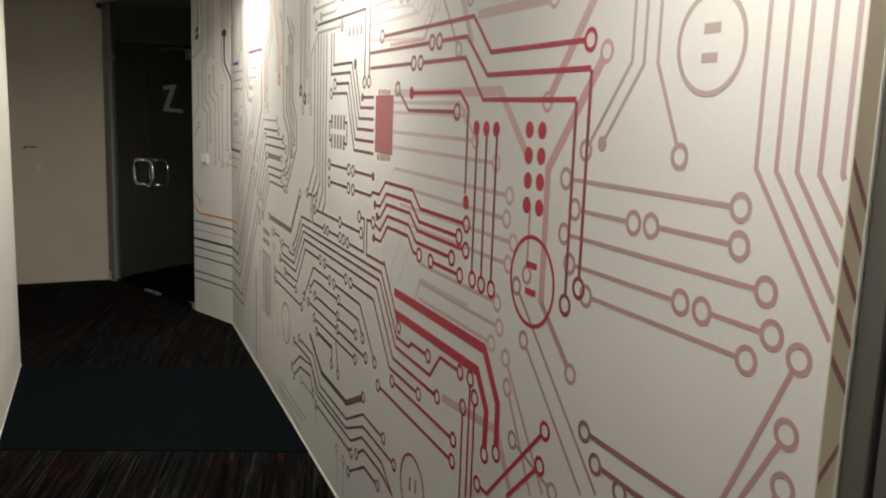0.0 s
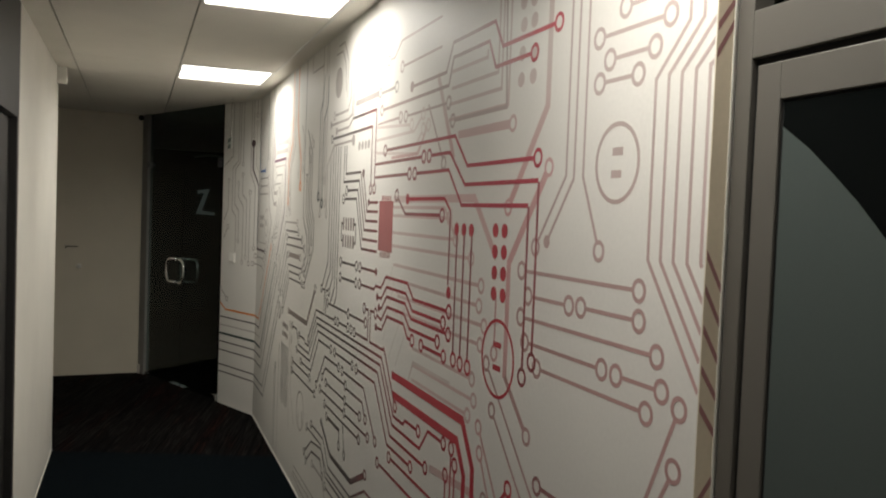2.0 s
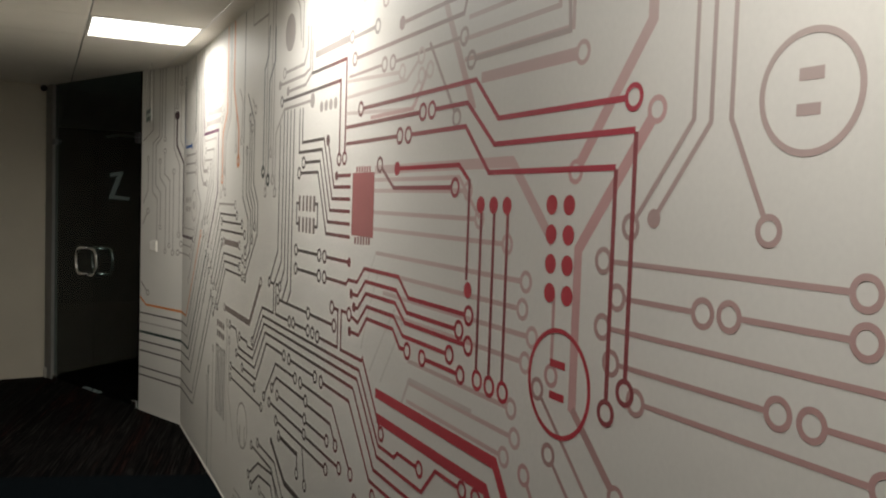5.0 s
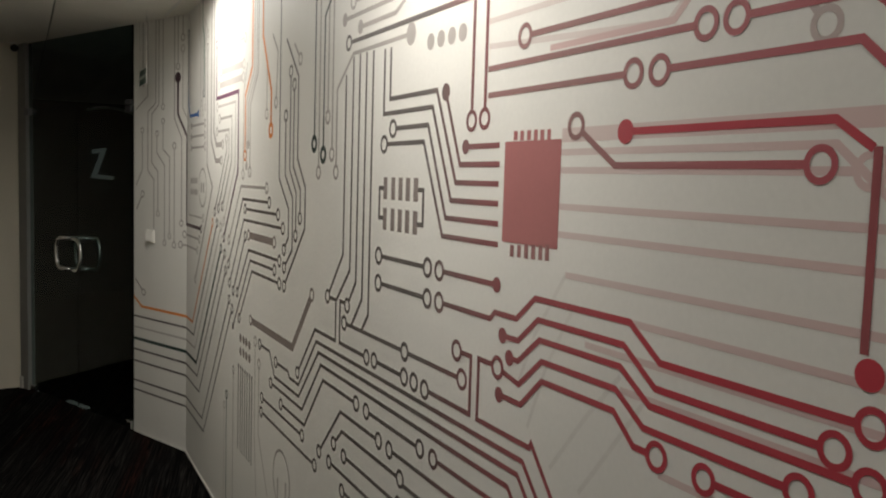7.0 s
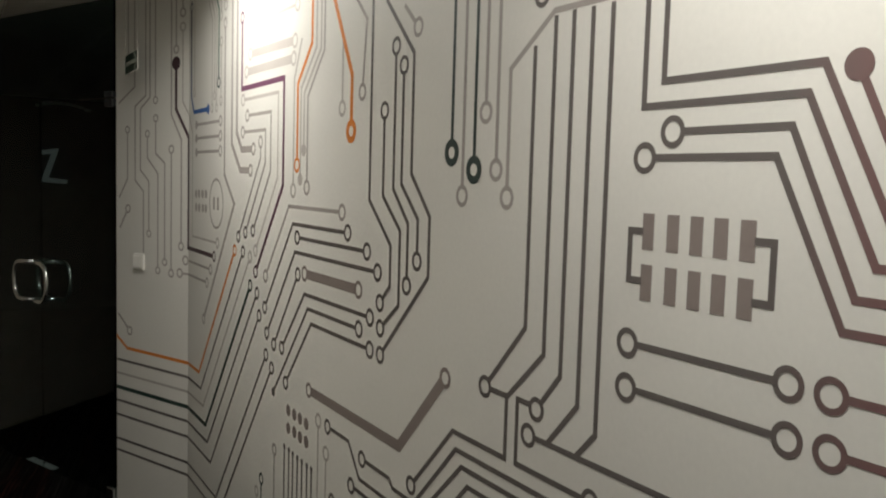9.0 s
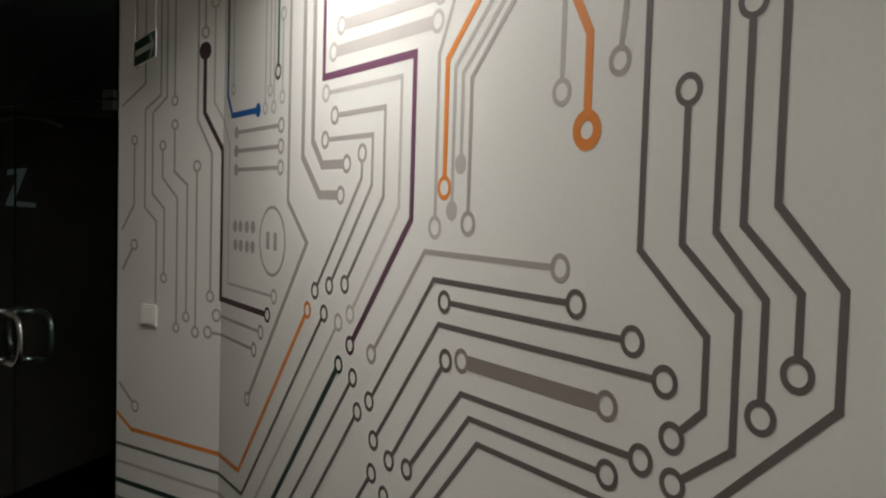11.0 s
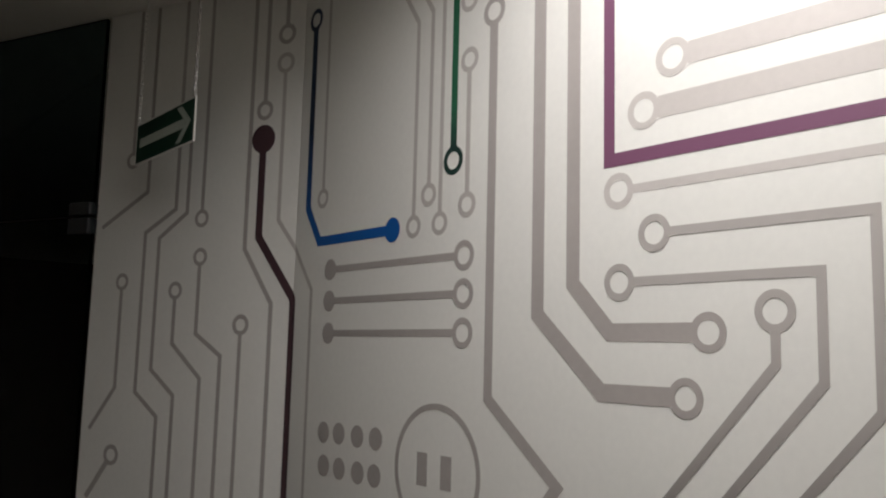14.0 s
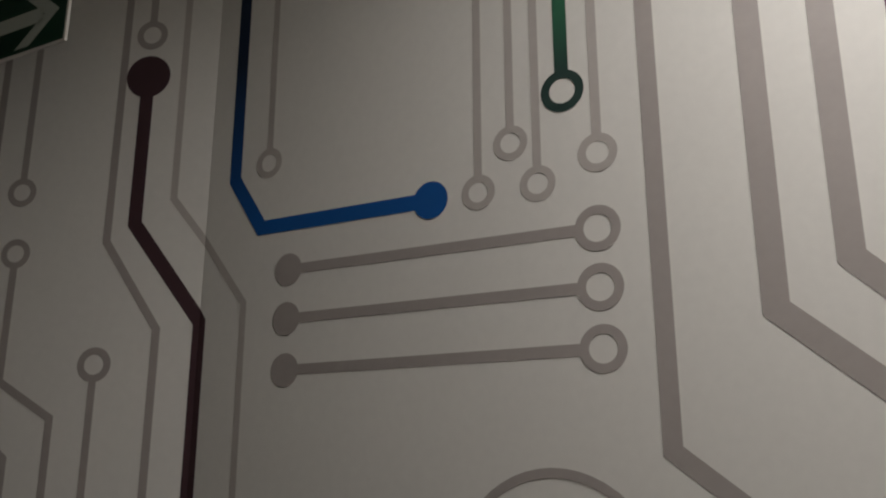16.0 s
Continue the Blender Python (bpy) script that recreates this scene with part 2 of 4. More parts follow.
bm = bmesh.new()
cuts_x, cuts_y = [-3.2, -0.40, 0.215, 0.80, 4.0], [-3.4, -1.80, -1.18, 0.50, 1.12, 2.80, 3.42, 5.10, 5.72, 14.2]
# 5 and 7 are in view; 3 follows their spacing; 1 is added fill
LIT = {(2, 1), (2, 3), (2, 5), (2, 7)}
for i in range(4):
    for j in range(9):
        if (i, j) in LIT:
            continue
        block(cuts_x[i] + 0.004, cuts_y[j] + 0.002, HIGH, cuts_x[i + 1] - 0.004, cuts_y[j + 1] - 0.002, HIGH + 0.02, 0.0, bm)
structure("ceiling", bm, M_ceiling, "off-white suspended ceiling of long flush panels")
structure("ceiling_void", block(-3.2, -3.4, HIGH + 0.06, 4.0, 14.2, HIGH + 0.16), M_seam, "dark void over the ceiling panels")

structure("trim_ceiling", block(cuts_x[3] - 0.006, -3.0, HIGH - 0.003, cuts_x[3] + 0.006, 6.6, HIGH), M_white, "thin white metal angle along the ceiling panels")

# ceiling lamps; the rearmost is an unseen fill for the metal door side
for i, j in sorted(LIT):
    x0, x1, y0, y1 = cuts_x[i], cuts_x[i + 1], cuts_y[j], cuts_y[j + 1]
    lamp = thing("ceiling_light", "square white lit panel lamp set flush in the ceiling, the rearmost one added as fill", "ceiling light", ((x0 + x1) / 2, (y0 + y1) / 2, HIGH))
    lamp["group"] = "ceiling panel lamps"
    w, d = (x1 - x0) / 2 - 0.004, (y1 - y0) / 2 - 0.003
    bm = bmesh.new()
    for a in ((-w, -d, w, -d + 0.014), (-w, d - 0.014, w, d), (-w, -d + 0.014, -w + 0.014, d - 0.014), (w - 0.014, -d + 0.014, w, d - 0.014)):
        block(a[0], a[1], -0.003, a[2], a[3], 0.03, 0.0, bm)
    part("frame", bm, M_white, lamp)
    part("diffuser", block(-w + 0.015, -d + 0.015, 0.006, w - 0.015, d - 0.015, 0.012), M_lamp, lamp, "glowing white diffuser")
    lit = bpy.data.lights.new("ceiling_beam", "AREA")
    lit.shape, lit.size, lit.size_y = "RECTANGLE", 2 * w - 0.04, 2 * d - 0.04
    lit.energy, lit.spread, lit.color = BEAM[j], radians(SPREAD), (1.0, 0.955, 0.87)
    new("ceiling_beam", lit).matrix_basis = pose((x0 + x1) / 2, (y0 + y1) / 2, HIGH - 0.002)

# rooms past the glass and metal doors; near-black colour stands in for their darkness
structure("room_beyond", prism([(0.83, 7.2), (3.6, 7.2), (3.6, 13.8), (-1.0, 13.8), (-1.0, 13.7), (3.5, 13.7), (3.5, 7.3), (0.83, 7.3)], 0, HIGH), M_dark, "near-black walls standing in for the unlit room past the glass door")
structure("room_beyond_west", block(-1.1, 8.5, 0, -1.0, 13.8, HIGH), M_dark, "near-black side wall standing in for the unlit room past the glass door")
structure("room_east", prism([(1.13, -0.6), (3.0, -0.6), (3.0, 1.6), (1.13, 1.6), (1.13, 1.5), (2.9, 1.5), (2.9, -0.5), (1.13, -0.5)], 0, HIGH), M_dark, "near-black walls standing in for the unlit room past the metal door")

# mural begin
def place(u, v, lift):
    if u <= BEND:
        return Vector((WALL - lift, u, v))
    p = Vector((WALL, BEND)) + seg * (u - BEND) + out * lift
    return Vector((p.x, p.y, v))


LIMIT = BEND + (Vector(END) - Vector((WALL, BEND))).length
count = 0


def flat(name, bm, code):
    """Lays a drawing in wall coordinates onto the mural wall, round its bend, trimmed to its ends."""
    global count
    count += 1
    lift = LAYER.get(code, 0.00052) + 0.000015 * (count % 7)
    for at, way in ((0.814, -1), (LIMIT - 0.002, 1)):
        bmesh.ops.bisect_plane(bm, geom=bm.verts[:] + bm.edges[:] + bm.faces[:], plane_co=(at, 0, 0), plane_no=(way, 0, 0), clear_outer=True)
    for at, way in ((0.014, -1), (HIGH - 0.004, 1)):
        bmesh.ops.bisect_plane(bm, geom=bm.verts[:] + bm.edges[:] + bm.faces[:], plane_co=(0, at, 0), plane_no=(0, way, 0), clear_outer=True)
    bmesh.ops.bisect_plane(bm, geom=bm.verts[:] + bm.edges[:] + bm.faces[:], plane_co=(BEND, 0, 0), plane_no=(1, 0, 0))
    for v in bm.verts:
        v.co = place(v.co.x, v.co.y, lift + v.co.z)
    if bm.faces:
        part(name, bm, INK[code], mural_wall)


def annulus(bm, u, v, r, hole, sides=28):
    a = [bm.verts.new((u + r * math.cos(k * math.tau / sides), v + r * math.sin(k * math.tau / sides), 0.00011)) for k in range(sides)]
    if hole <= 0:
        bm.faces.new(a)
        return
    b = [bm.verts.new((u + hole * math.cos(k * math.tau / sides), v + hole * math.sin(k * math.tau / sides), 0.00011)) for k in range(sides)]
    for k in range(sides):
        bm.faces.new((a[k], a[(k + 1) % sides], b[(k + 1) % sides], b[k]))


def trace(code, width, first, last, *points):
    """A printed conductor: a mitred line, ending plain (-), in a ring (O and its radius in cm) a heavy ring (H) or a pad (D)."""
    bm = bmesh.new()
    p = [Vector(q) for q in points]
    for end, at, then in ((first, 0, 1), (last, -1, -2)):
        if end == "T":  # meets a ring that another line carries
            p[at] = p[at] + (p[then] - p[at]).normalized() * 0.0215
        elif end[0] in "ODH":
            r = float(end[1:] or 0) / 100
            if r > 0:
                annulus(bm, *p[at], r, {"O": r - min(0.42 * r, 0.0095), "H": 0.44 * r, "D": 0}[end[0]])
            p[at] = p[at] + (p[then] - p[at]).normalized() * max(0.0, r - 0.003)
    half, left, right = width / 2, [], []
    for i, q in enumerate(p):
        a = (q - p[i - 1]).normalized() if i else (p[1] - q).normalized()
        b = (p[i + 1] - q).normalized() if i < len(p) - 1 else a
        mid = (a + b).normalized() if (a + b).length > 1e-4 else a
        side = Vector((-mid.y, mid.x))
        reach = half / max(0.35, side.dot(Vector((-a.y, a.x))))
        left.append(bm.verts.new((*(q + side * reach), 0)))
        right.append(bm.verts.new((*(q - side * reach), 0)))
    for i in range(len(p) - 1):
        bm.faces.new((left[i], right[i], right[i + 1], left[i + 1]))
    flat("mural_trace", bm, code)


def pad(code, r, u, v):
    bm = bmesh.new()
    annulus(bm, u, v, r, 0)
    flat("mural_pad", bm, code)


def loop(code, r, width, u, v):
    bm = bmesh.new()
    annulus(bm, u, v, r, r - width, 48)
    flat("mural_ring", bm, code)


def slab(code, u0, v0, u1, v1):
    bm = bmesh.new()
    bm.faces.new([bm.verts.new((u, v, 0)) for u, v in ((u0, v0), (u1, v0), (u1, v1), (u0, v1))])
    flat("mural_bar", bm, code)


# mural traces begin
trace("m", 0.0096, "-", "O2", (6.713, 2.576), (6.713, 2.558), (6.713, 2.039))
trace("m", 0.0101, "O2", "O2", (6.711, 1.954), (6.711, 1.787), (6.639, 1.741), (6.639, 1.272))
trace("m", 0.0101, "O2", "O2", (6.778, 1.881), (6.778, 1.765), (6.693, 1.692), (6.693, 1.228))
trace("m", 0.0101, "O2", "-", (6.944, 1.903), (6.944, 1.663), (7.017, 1.567))
trace("m", 0.0101, "-", "-", (6.791, 2.575), (6.791, 2.208), (6.791, 2.064), (6.880, 2.014), (6.880, 1.656), (6.811, 1.605), (6.811, 1.303))
trace("m", 0.0101, "-", "O2", (6.757, 2.576), (6.757, 2.363), (6.757, 2.054), (6.836, 2.000), (6.836, 1.707), (6.766, 1.653), (6.766, 1.401))
trace("m", 0.0101, "-", "-", (6.882, 2.575), (6.882, 2.166), (6.882, 2.109), (7.022, 2.032))
trace("m", 0.0129, "O2.3", "-", (6.941, 1.514), (7.012, 1.416))
trace("m", 0.0106, "-", "O2.2", (6.552, 2.577), (6.552, 2.541), (6.552, 2.265))
trace("k", 0.0185, "D3.1", "O2.4", (6.552, 2.202), (6.552, 1.991), (6.454, 1.859), (6.454, 1.353), (6.018, 1.353))
trace("m", 0.0106, "-", "O2.2", (6.588, 2.577), (6.588, 2.357), (6.588, 1.967), (6.511, 1.851), (6.511, 1.356))
trace("m", 0.0096, "O2.2", "O2.2", (6.588, 1.807), (6.588, 1.223))
trace("m", 0.0104, "O2.4", "O2.4", (6.477, 1.293), (6.072, 1.293))
trace("m", 0.0104, "O2.4", "O2.4", (6.521, 1.230), (6.128, 1.230))
trace("l", 0.0095, "O2.3", "O2.4", (6.502, 2.364), (6.502, 2.024), (6.385, 1.877), (6.385, 1.413), (5.968, 1.413))
trace("m", 0.0106, "-", "O2.3", (6.502, 2.577), (6.502, 2.531), (6.502, 2.428))
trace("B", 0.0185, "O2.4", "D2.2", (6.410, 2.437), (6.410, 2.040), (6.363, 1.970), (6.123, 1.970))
trace("l", 0.0095, "-", "O2", (6.426, 2.556), (6.356, 2.468), (6.356, 2.055))
trace("l", 0.0095, "-", "O2", (6.109, 2.575), (6.109, 2.398), (6.064, 2.329), (6.064, 1.970))
trace("l", 0.0095, "-", "O2", (6.075, 2.575), (6.075, 2.414), (6.025, 2.339), (6.025, 2.020))
trace("l", 0.0095, "-", "O2", (6.038, 2.575), (6.038, 2.422), (5.995, 2.353), (5.995, 1.969))
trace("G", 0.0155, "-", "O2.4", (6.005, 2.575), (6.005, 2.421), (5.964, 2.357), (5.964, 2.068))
trace("l", 0.0095, "-", "O2.1", (5.973, 2.455), (5.932, 2.378), (5.932, 2.330))
trace("l", 0.0095, "-", "O2.4", (5.936, 2.441), (5.869, 2.361))
trace("l", 0.0104, "O2.1", "O2.1", (5.929, 2.228), (5.929, 1.992))
trace("m", 0.0123, "D2.0", "O2.4", (6.318, 1.912), (5.933, 1.912))
trace("m", 0.0123, "D2.0", "O2.4", (6.318, 1.852), (5.933, 1.852))
trace("m", 0.0123, "D2.0", "O2.4", (6.317, 1.791), (5.933, 1.791))
pad("m", 0.0195, 6.319, 1.607)
pad("m", 0.0195, 6.267, 1.609)
pad("m", 0.0195, 6.208, 1.609)
pad("m", 0.0195, 6.152, 1.610)
pad("m", 0.0195, 6.314, 1.547)
pad("m", 0.0195, 6.262, 1.547)
pad("m", 0.0195, 6.203, 1.547)
pad("m", 0.0195, 6.153, 1.548)
loop("m", 0.105, 0.0095, 5.990, 1.575)
slab("m", 6.010, 1.549, 6.036, 1.601)
slab("m", 5.951, 1.549, 5.977, 1.601)
trace("m", 0.018, "O2.4", "O2.4", (5.873, 2.292), (5.873, 1.694), (5.735, 1.584), (6.180, 1.064))
trace("m", 0.0235, "-", "O2.4", (5.774, 2.575), (5.774, 2.371), (5.774, 1.816), (5.660, 1.714), (5.534, 1.714))
trace("m", 0.0235, "-", "O2.4", (5.709, 2.575), (5.709, 2.348), (5.709, 1.856), (5.646, 1.791), (5.503, 1.791))
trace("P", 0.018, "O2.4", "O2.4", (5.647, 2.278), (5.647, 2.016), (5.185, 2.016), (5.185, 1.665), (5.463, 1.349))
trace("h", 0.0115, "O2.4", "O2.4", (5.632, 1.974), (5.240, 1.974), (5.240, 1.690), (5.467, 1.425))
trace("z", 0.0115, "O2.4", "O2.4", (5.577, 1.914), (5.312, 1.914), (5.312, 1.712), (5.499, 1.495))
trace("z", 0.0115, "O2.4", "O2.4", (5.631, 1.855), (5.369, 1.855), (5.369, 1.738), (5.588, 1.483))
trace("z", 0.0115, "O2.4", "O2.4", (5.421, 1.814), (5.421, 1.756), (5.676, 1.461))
trace("h", 0.029, "O2.5", "O2.5", (5.548, 2.133), (5.090, 2.124))
trace("h", 0.029, "O2.5", "O2.5", (5.592, 2.073), (5.100, 2.069))
trace("h", 0.0115, "-", "O2.4", (5.520, 2.575), (5.520, 2.234), (5.071, 2.234))
trace("R", 0.0155, "-", "O2.5", (4.942, 2.575), (4.942, 2.098), (5.058, 1.987), (5.058, 1.732))
trace("l", 0.0115, "-", "O2.5", (5.028, 2.123), (5.090, 2.003), (5.090, 1.651))
trace("l", 0.0115, "-", "D2", (4.906, 2.575), (4.906, 2.082), (5.029, 1.969), (5.029, 1.687))
trace("l", 0.0115, "-", "D2", (4.870, 2.575), (4.870, 2.074), (5.001, 1.954), (5.001, 1.778))
trace("m", 0.0115, "-", "O2.5", (4.844, 2.575), (4.844, 2.066), (4.971, 1.941), (4.971, 1.663))
trace("m", 0.0115, "O2.4", "O2.5", (5.352, 1.346), (5.126, 1.599), (4.697, 1.599))
trace("d", 0.0115, "O2.4", "O2.5", (5.357, 1.234), (5.088, 1.544), (4.655, 1.544))
trace("d", 0.0115, "O2.4", "O2.5", (5.046, 1.503), (4.528, 1.503))
trace("d", 0.0115, "O2.4", "O2.5", (5.331, 1.148), (5.065, 1.455), (4.462, 1.455))
trace("p", 0.029, "O2.5", "O2.5", (4.978, 1.395), (4.577, 1.395))
trace("d", 0.0115, "O2.4", "O2.4", (5.035, 1.386), (5.256, 1.121))
trace("d", 0.0115, "O2.4", "O2.5", (5.177, 1.124), (4.977, 1.331), (4.502, 1.331))
trace("d", 0.0115, "D1.6", "O2.5", (5.255, 0.957), (4.947, 1.289), (4.570, 1.289))
trace("d", 0.0115, "O2.4", "O2.5", (5.135, 1.015), (4.918, 1.246), (4.499, 1.246))
trace("R", 0.0155, "O2.4", "-", (5.723, 1.404), (6.254, 0.812), (6.948, 0.812), (7.042, 0.866))
trace("d", 0.0122, "O2.4", "-", (5.617, 1.408), (6.220, 0.745), (7.042, 0.745))
trace("l", 0.0114, "O2.4", "-", (5.531, 1.396), (6.181, 0.675), (7.042, 0.675))
trace("K", 0.019, "O2.4", "-", (5.524, 1.291), (6.138, 0.602), (7.042, 0.602))
trace("d", 0.0122, "O2.4", "-", (5.444, 1.273), (6.108, 0.533), (7.042, 0.533))
trace("d", 0.0122, "O2.4", "-", (5.416, 1.196), (6.055, 0.459), (7.042, 0.459))
trace("d", 0.0122, "O2.4", "-", (5.337, 1.069), (5.968, 0.334), (7.042, 0.334))
trace("d", 0.0122, "O2.4", "-", (5.276, 1.034), (5.925, 0.274), (7.042, 0.274))
trace("m", 0.0129, "-", "O2.4", (7.027, 0.982), (6.928, 0.904))
trace("m", 0.0115, "-", "O2.4", (4.059, 2.575), (4.059, 2.074), (4.059, 1.664))
trace("m", 0.0115, "-", "O2.4", (3.975, 2.575), (3.975, 2.058), (3.975, 1.837))
trace("m", 0.0115, "-", "O2.4", (3.932, 2.575), (3.932, 2.051), (3.932, 1.720))
trace("m", 0.0115, "D2.8", "O2.4", (3.357, 2.007), (3.758, 2.007), (3.891, 1.916), (3.891, 1.665))
trace("d", 0.0115, "-", "O2.4", (3.813, 1.951), (3.813, 1.418), (3.946, 1.274))
trace("d", 0.0115, "-", "-", (3.753, 1.998), (3.753, 1.377), (3.864, 1.273))
trace("d", 0.0115, "-", "O2.4", (3.702, 2.000), (3.702, 1.347), (3.769, 1.270))
trace("d", 0.0115, "-", "-", (3.651, 1.998), (3.651, 1.305), (3.736, 1.211))
trace("d", 0.0115, "-", "-", (3.601, 1.997), (3.601, 1.267), (3.649, 1.216))
trace("d", 0.0115, "T", "O2.4", (3.946, 1.273), (3.867, 1.273), (3.867, 1.146), (4.068, 1.146), (4.254, 0.961))
trace("d", 0.0115, "T", "O2.4", (3.768, 1.275), (3.830, 1.275), (3.830, 1.147), (3.606, 1.147))
trace("d", 0.0115, "O2.4", "O2.5", (3.792, 1.214), (3.348, 1.214))
trace("d", 0.0115, "O2.5", "O2.5", (3.348, 1.213), (3.039, 1.213))
trace("p", 0.029, "O2.4", "O2.4", (4.927, 1.038), (4.321, 1.038), (4.107, 1.256))
trace("d", 0.0115, "O2.5", "O2.5", (3.533, 1.441), (3.228, 1.441))
trace("d", 0.0115, "O2.5", "D1.6", (3.165, 1.440), (2.902, 1.440))
trace("d", 0.0115, "O2.5", "O2.5", (3.532, 1.367), (3.225, 1.367))
trace("d", 0.0115, "O2.5", "O2.5", (3.162, 1.367), (2.924, 1.367), (2.906, 1.383), (2.822, 1.383), (2.758, 1.432), (2.482, 1.432), (2.408, 1.381), (2.050, 1.381))
trace("d", 0.0115, "D1.6", "O2.5", (2.872, 1.341), (2.813, 1.341), (2.746, 1.393), (2.495, 1.393), (2.416, 1.340), (2.098, 1.340))
trace("d", 0.0115, "D1.6", "O2.5", (2.843, 1.301), (2.811, 1.301), (2.738, 1.356), (2.501, 1.356), (2.427, 1.310), (2.048, 1.310))
trace("d", 0.0115, "O2.5", "O2.5", (2.888, 1.272), (2.805, 1.256), (2.729, 1.317), (2.510, 1.317), (2.439, 1.272), (2.145, 1.272))
trace("d", 0.0115, "D1.6", "O2.5", (2.878, 1.218), (2.796, 1.218), (2.726, 1.280), (2.513, 1.280), (2.460, 1.236), (2.406, 1.236))
trace("d", 0.0115, "O2.5", "O2.5", (3.067, 1.272), (3.000, 1.272), (3.000, 1.145), (3.226, 1.145))
trace("d", 0.0115, "O2.4", "O2.5", (3.549, 1.149), (3.347, 1.149))
loop("d", 0.025, 0.0095, 3.288, 1.149)
trace("d", 0.0115, "O2.4", "O2.5", (4.457, 0.796), (4.166, 0.796), (3.978, 0.996), (3.678, 0.996))
trace("d", 0.0115, "O2.4", "O2.4", (4.732, 0.753), (4.190, 0.753))
trace("d", 0.0115, "O2.4", "O2.4", (4.739, 0.693), (4.049, 0.693))
trace("d", 0.0115, "O2.5", "O2.5", (3.598, 0.994), (3.243, 0.994))
trace("d", 0.0115, "O2.4", "O2.5", (4.005, 0.754), (3.809, 0.937), (3.504, 0.937))
trace("d", 0.0115, "O2.4", "O2.5", (3.865, 0.822), (3.792, 0.880), (3.356, 0.880))
pad("p", 0.0195, 5.105, 0.929)
pad("p", 0.0195, 5.049, 0.929)
pad("p", 0.0195, 4.998, 0.929)
pad("p", 0.0195, 4.944, 0.927)
pad("p", 0.0195, 5.103, 0.870)
pad("p", 0.0195, 5.046, 0.872)
pad("p", 0.0195, 4.995, 0.870)
pad("p", 0.0195, 4.942, 0.870)
loop("m", 0.115, 0.0095, 4.438, 0.509)
trace("l", 0.0095, "O2.4", "-", (4.846, 0.963), (4.846, 0.568), (4.807, 0.315))
trace("l", 0.0095, "O2.4", "-", (4.783, 0.880), (4.783, 0.591), (4.632, 0.378))
slab("c", 2.692, 1.530, 2.888, 1.729)
slab("c", 2.842, 1.731, 2.856, 1.749)
slab("t", 2.841, 1.503, 2.855, 1.526)
slab("c", 2.819, 1.730, 2.832, 1.749)
slab("t", 2.815, 1.504, 2.828, 1.528)
slab("c", 2.794, 1.730, 2.808, 1.749)
slab("t", 2.789, 1.504, 2.803, 1.530)
slab("c", 2.771, 1.729, 2.784, 1.749)
slab("t", 2.764, 1.505, 2.778, 1.532)
slab("c", 2.749, 1.728, 2.762, 1.748)
slab("t", 2.740, 1.506, 2.753, 1.534)
slab("c", 2.727, 1.728, 2.739, 1.748)
slab("t", 2.718, 1.507, 2.731, 1.537)
trace("d", 0.0115, "D1.6", "-", (3.054, 1.723), (2.909, 1.723))
trace("d", 0.0115, "D2", "-", (3.157, 1.849), (3.079, 1.685), (2.907, 1.685))
trace("d", 0.0115, "-", "-", (3.479, 1.990), (3.479, 1.857), (3.203, 1.857), (3.097, 1.645), (2.908, 1.645))
trace("d", 0.0115, "-", "-", (3.520, 1.990), (3.520, 1.820), (3.224, 1.820), (3.118, 1.605), (2.907, 1.605))
trace("d", 0.0115, "O2.5", "-", (3.456, 1.779), (3.2455, 1.779), (3.142, 1.564), (2.905, 1.564))
trace("d", 0.0115, "O2.5", "-", (3.513, 1.740), (3.2675, 1.740), (3.156, 1.522), (2.903, 1.522))
pad("m", 0.0195, 3.244, 1.973)
pad("m", 0.0195, 3.190, 1.973)
pad("m", 0.0195, 3.136, 1.972)
pad("m", 0.0195, 3.084, 1.972)
slab("p", 3.485, 1.595, 3.510, 1.653)
slab("p", 3.433, 1.595, 3.458, 1.653)
slab("p", 3.386, 1.595, 3.411, 1.653)
slab("p", 3.340, 1.595, 3.366, 1.653)
slab("p", 3.292, 1.595, 3.319, 1.653)
slab("p", 3.485, 1.514, 3.510, 1.572)
slab("p", 3.433, 1.514, 3.458, 1.572)
slab("p", 3.386, 1.514, 3.411, 1.572)
slab("p", 3.340, 1.514, 3.366, 1.572)
slab("p", 3.292, 1.514, 3.319, 1.572)
trace("d", 0.0115, "-", "-", (3.508, 1.624), (3.537, 1.624), (3.537, 1.545), (3.508, 1.545))
trace("d", 0.0115, "-", "-", (3.294, 1.624), (3.262, 1.624), (3.262, 1.540), (3.294, 1.540))
trace("r", 0.0115, "O2.5", "O2.5", (2.828, 1.929), (2.052, 1.929), (1.940, 1.832), (1.473, 1.832))
trace("r", 0.0115, "-", "O2.5", (2.965, 1.880), (2.349, 1.880))
trace("r", 0.0115, "O2.5", "-", (2.292, 1.880), (2.092, 1.880), (1.955, 1.776), (1.465, 1.776))
trace("x", 0.0115, "-", "O2.5", (1.463, 1.773), (1.463, 1.327))
trace("r", 0.0115, "-", "O2.5", (2.962, 1.826), (2.503, 1.826))
trace("r", 0.0115, "O2.5", "-", (2.442, 1.825), (2.098, 1.825), (1.976, 1.714), (1.515, 1.714))
trace("x", 0.0115, "-", "O2.5", (1.514, 1.711), (1.514, 1.280))
trace("d", 0.0115, "D2", "-", (2.515, 1.735), (2.126, 1.735), (2.073, 1.699))
trace("x", 0.0115, "-", "T", (2.068, 1.701), (2.068, 1.441))
pad("v", 0.0195, 2.059, 1.440)
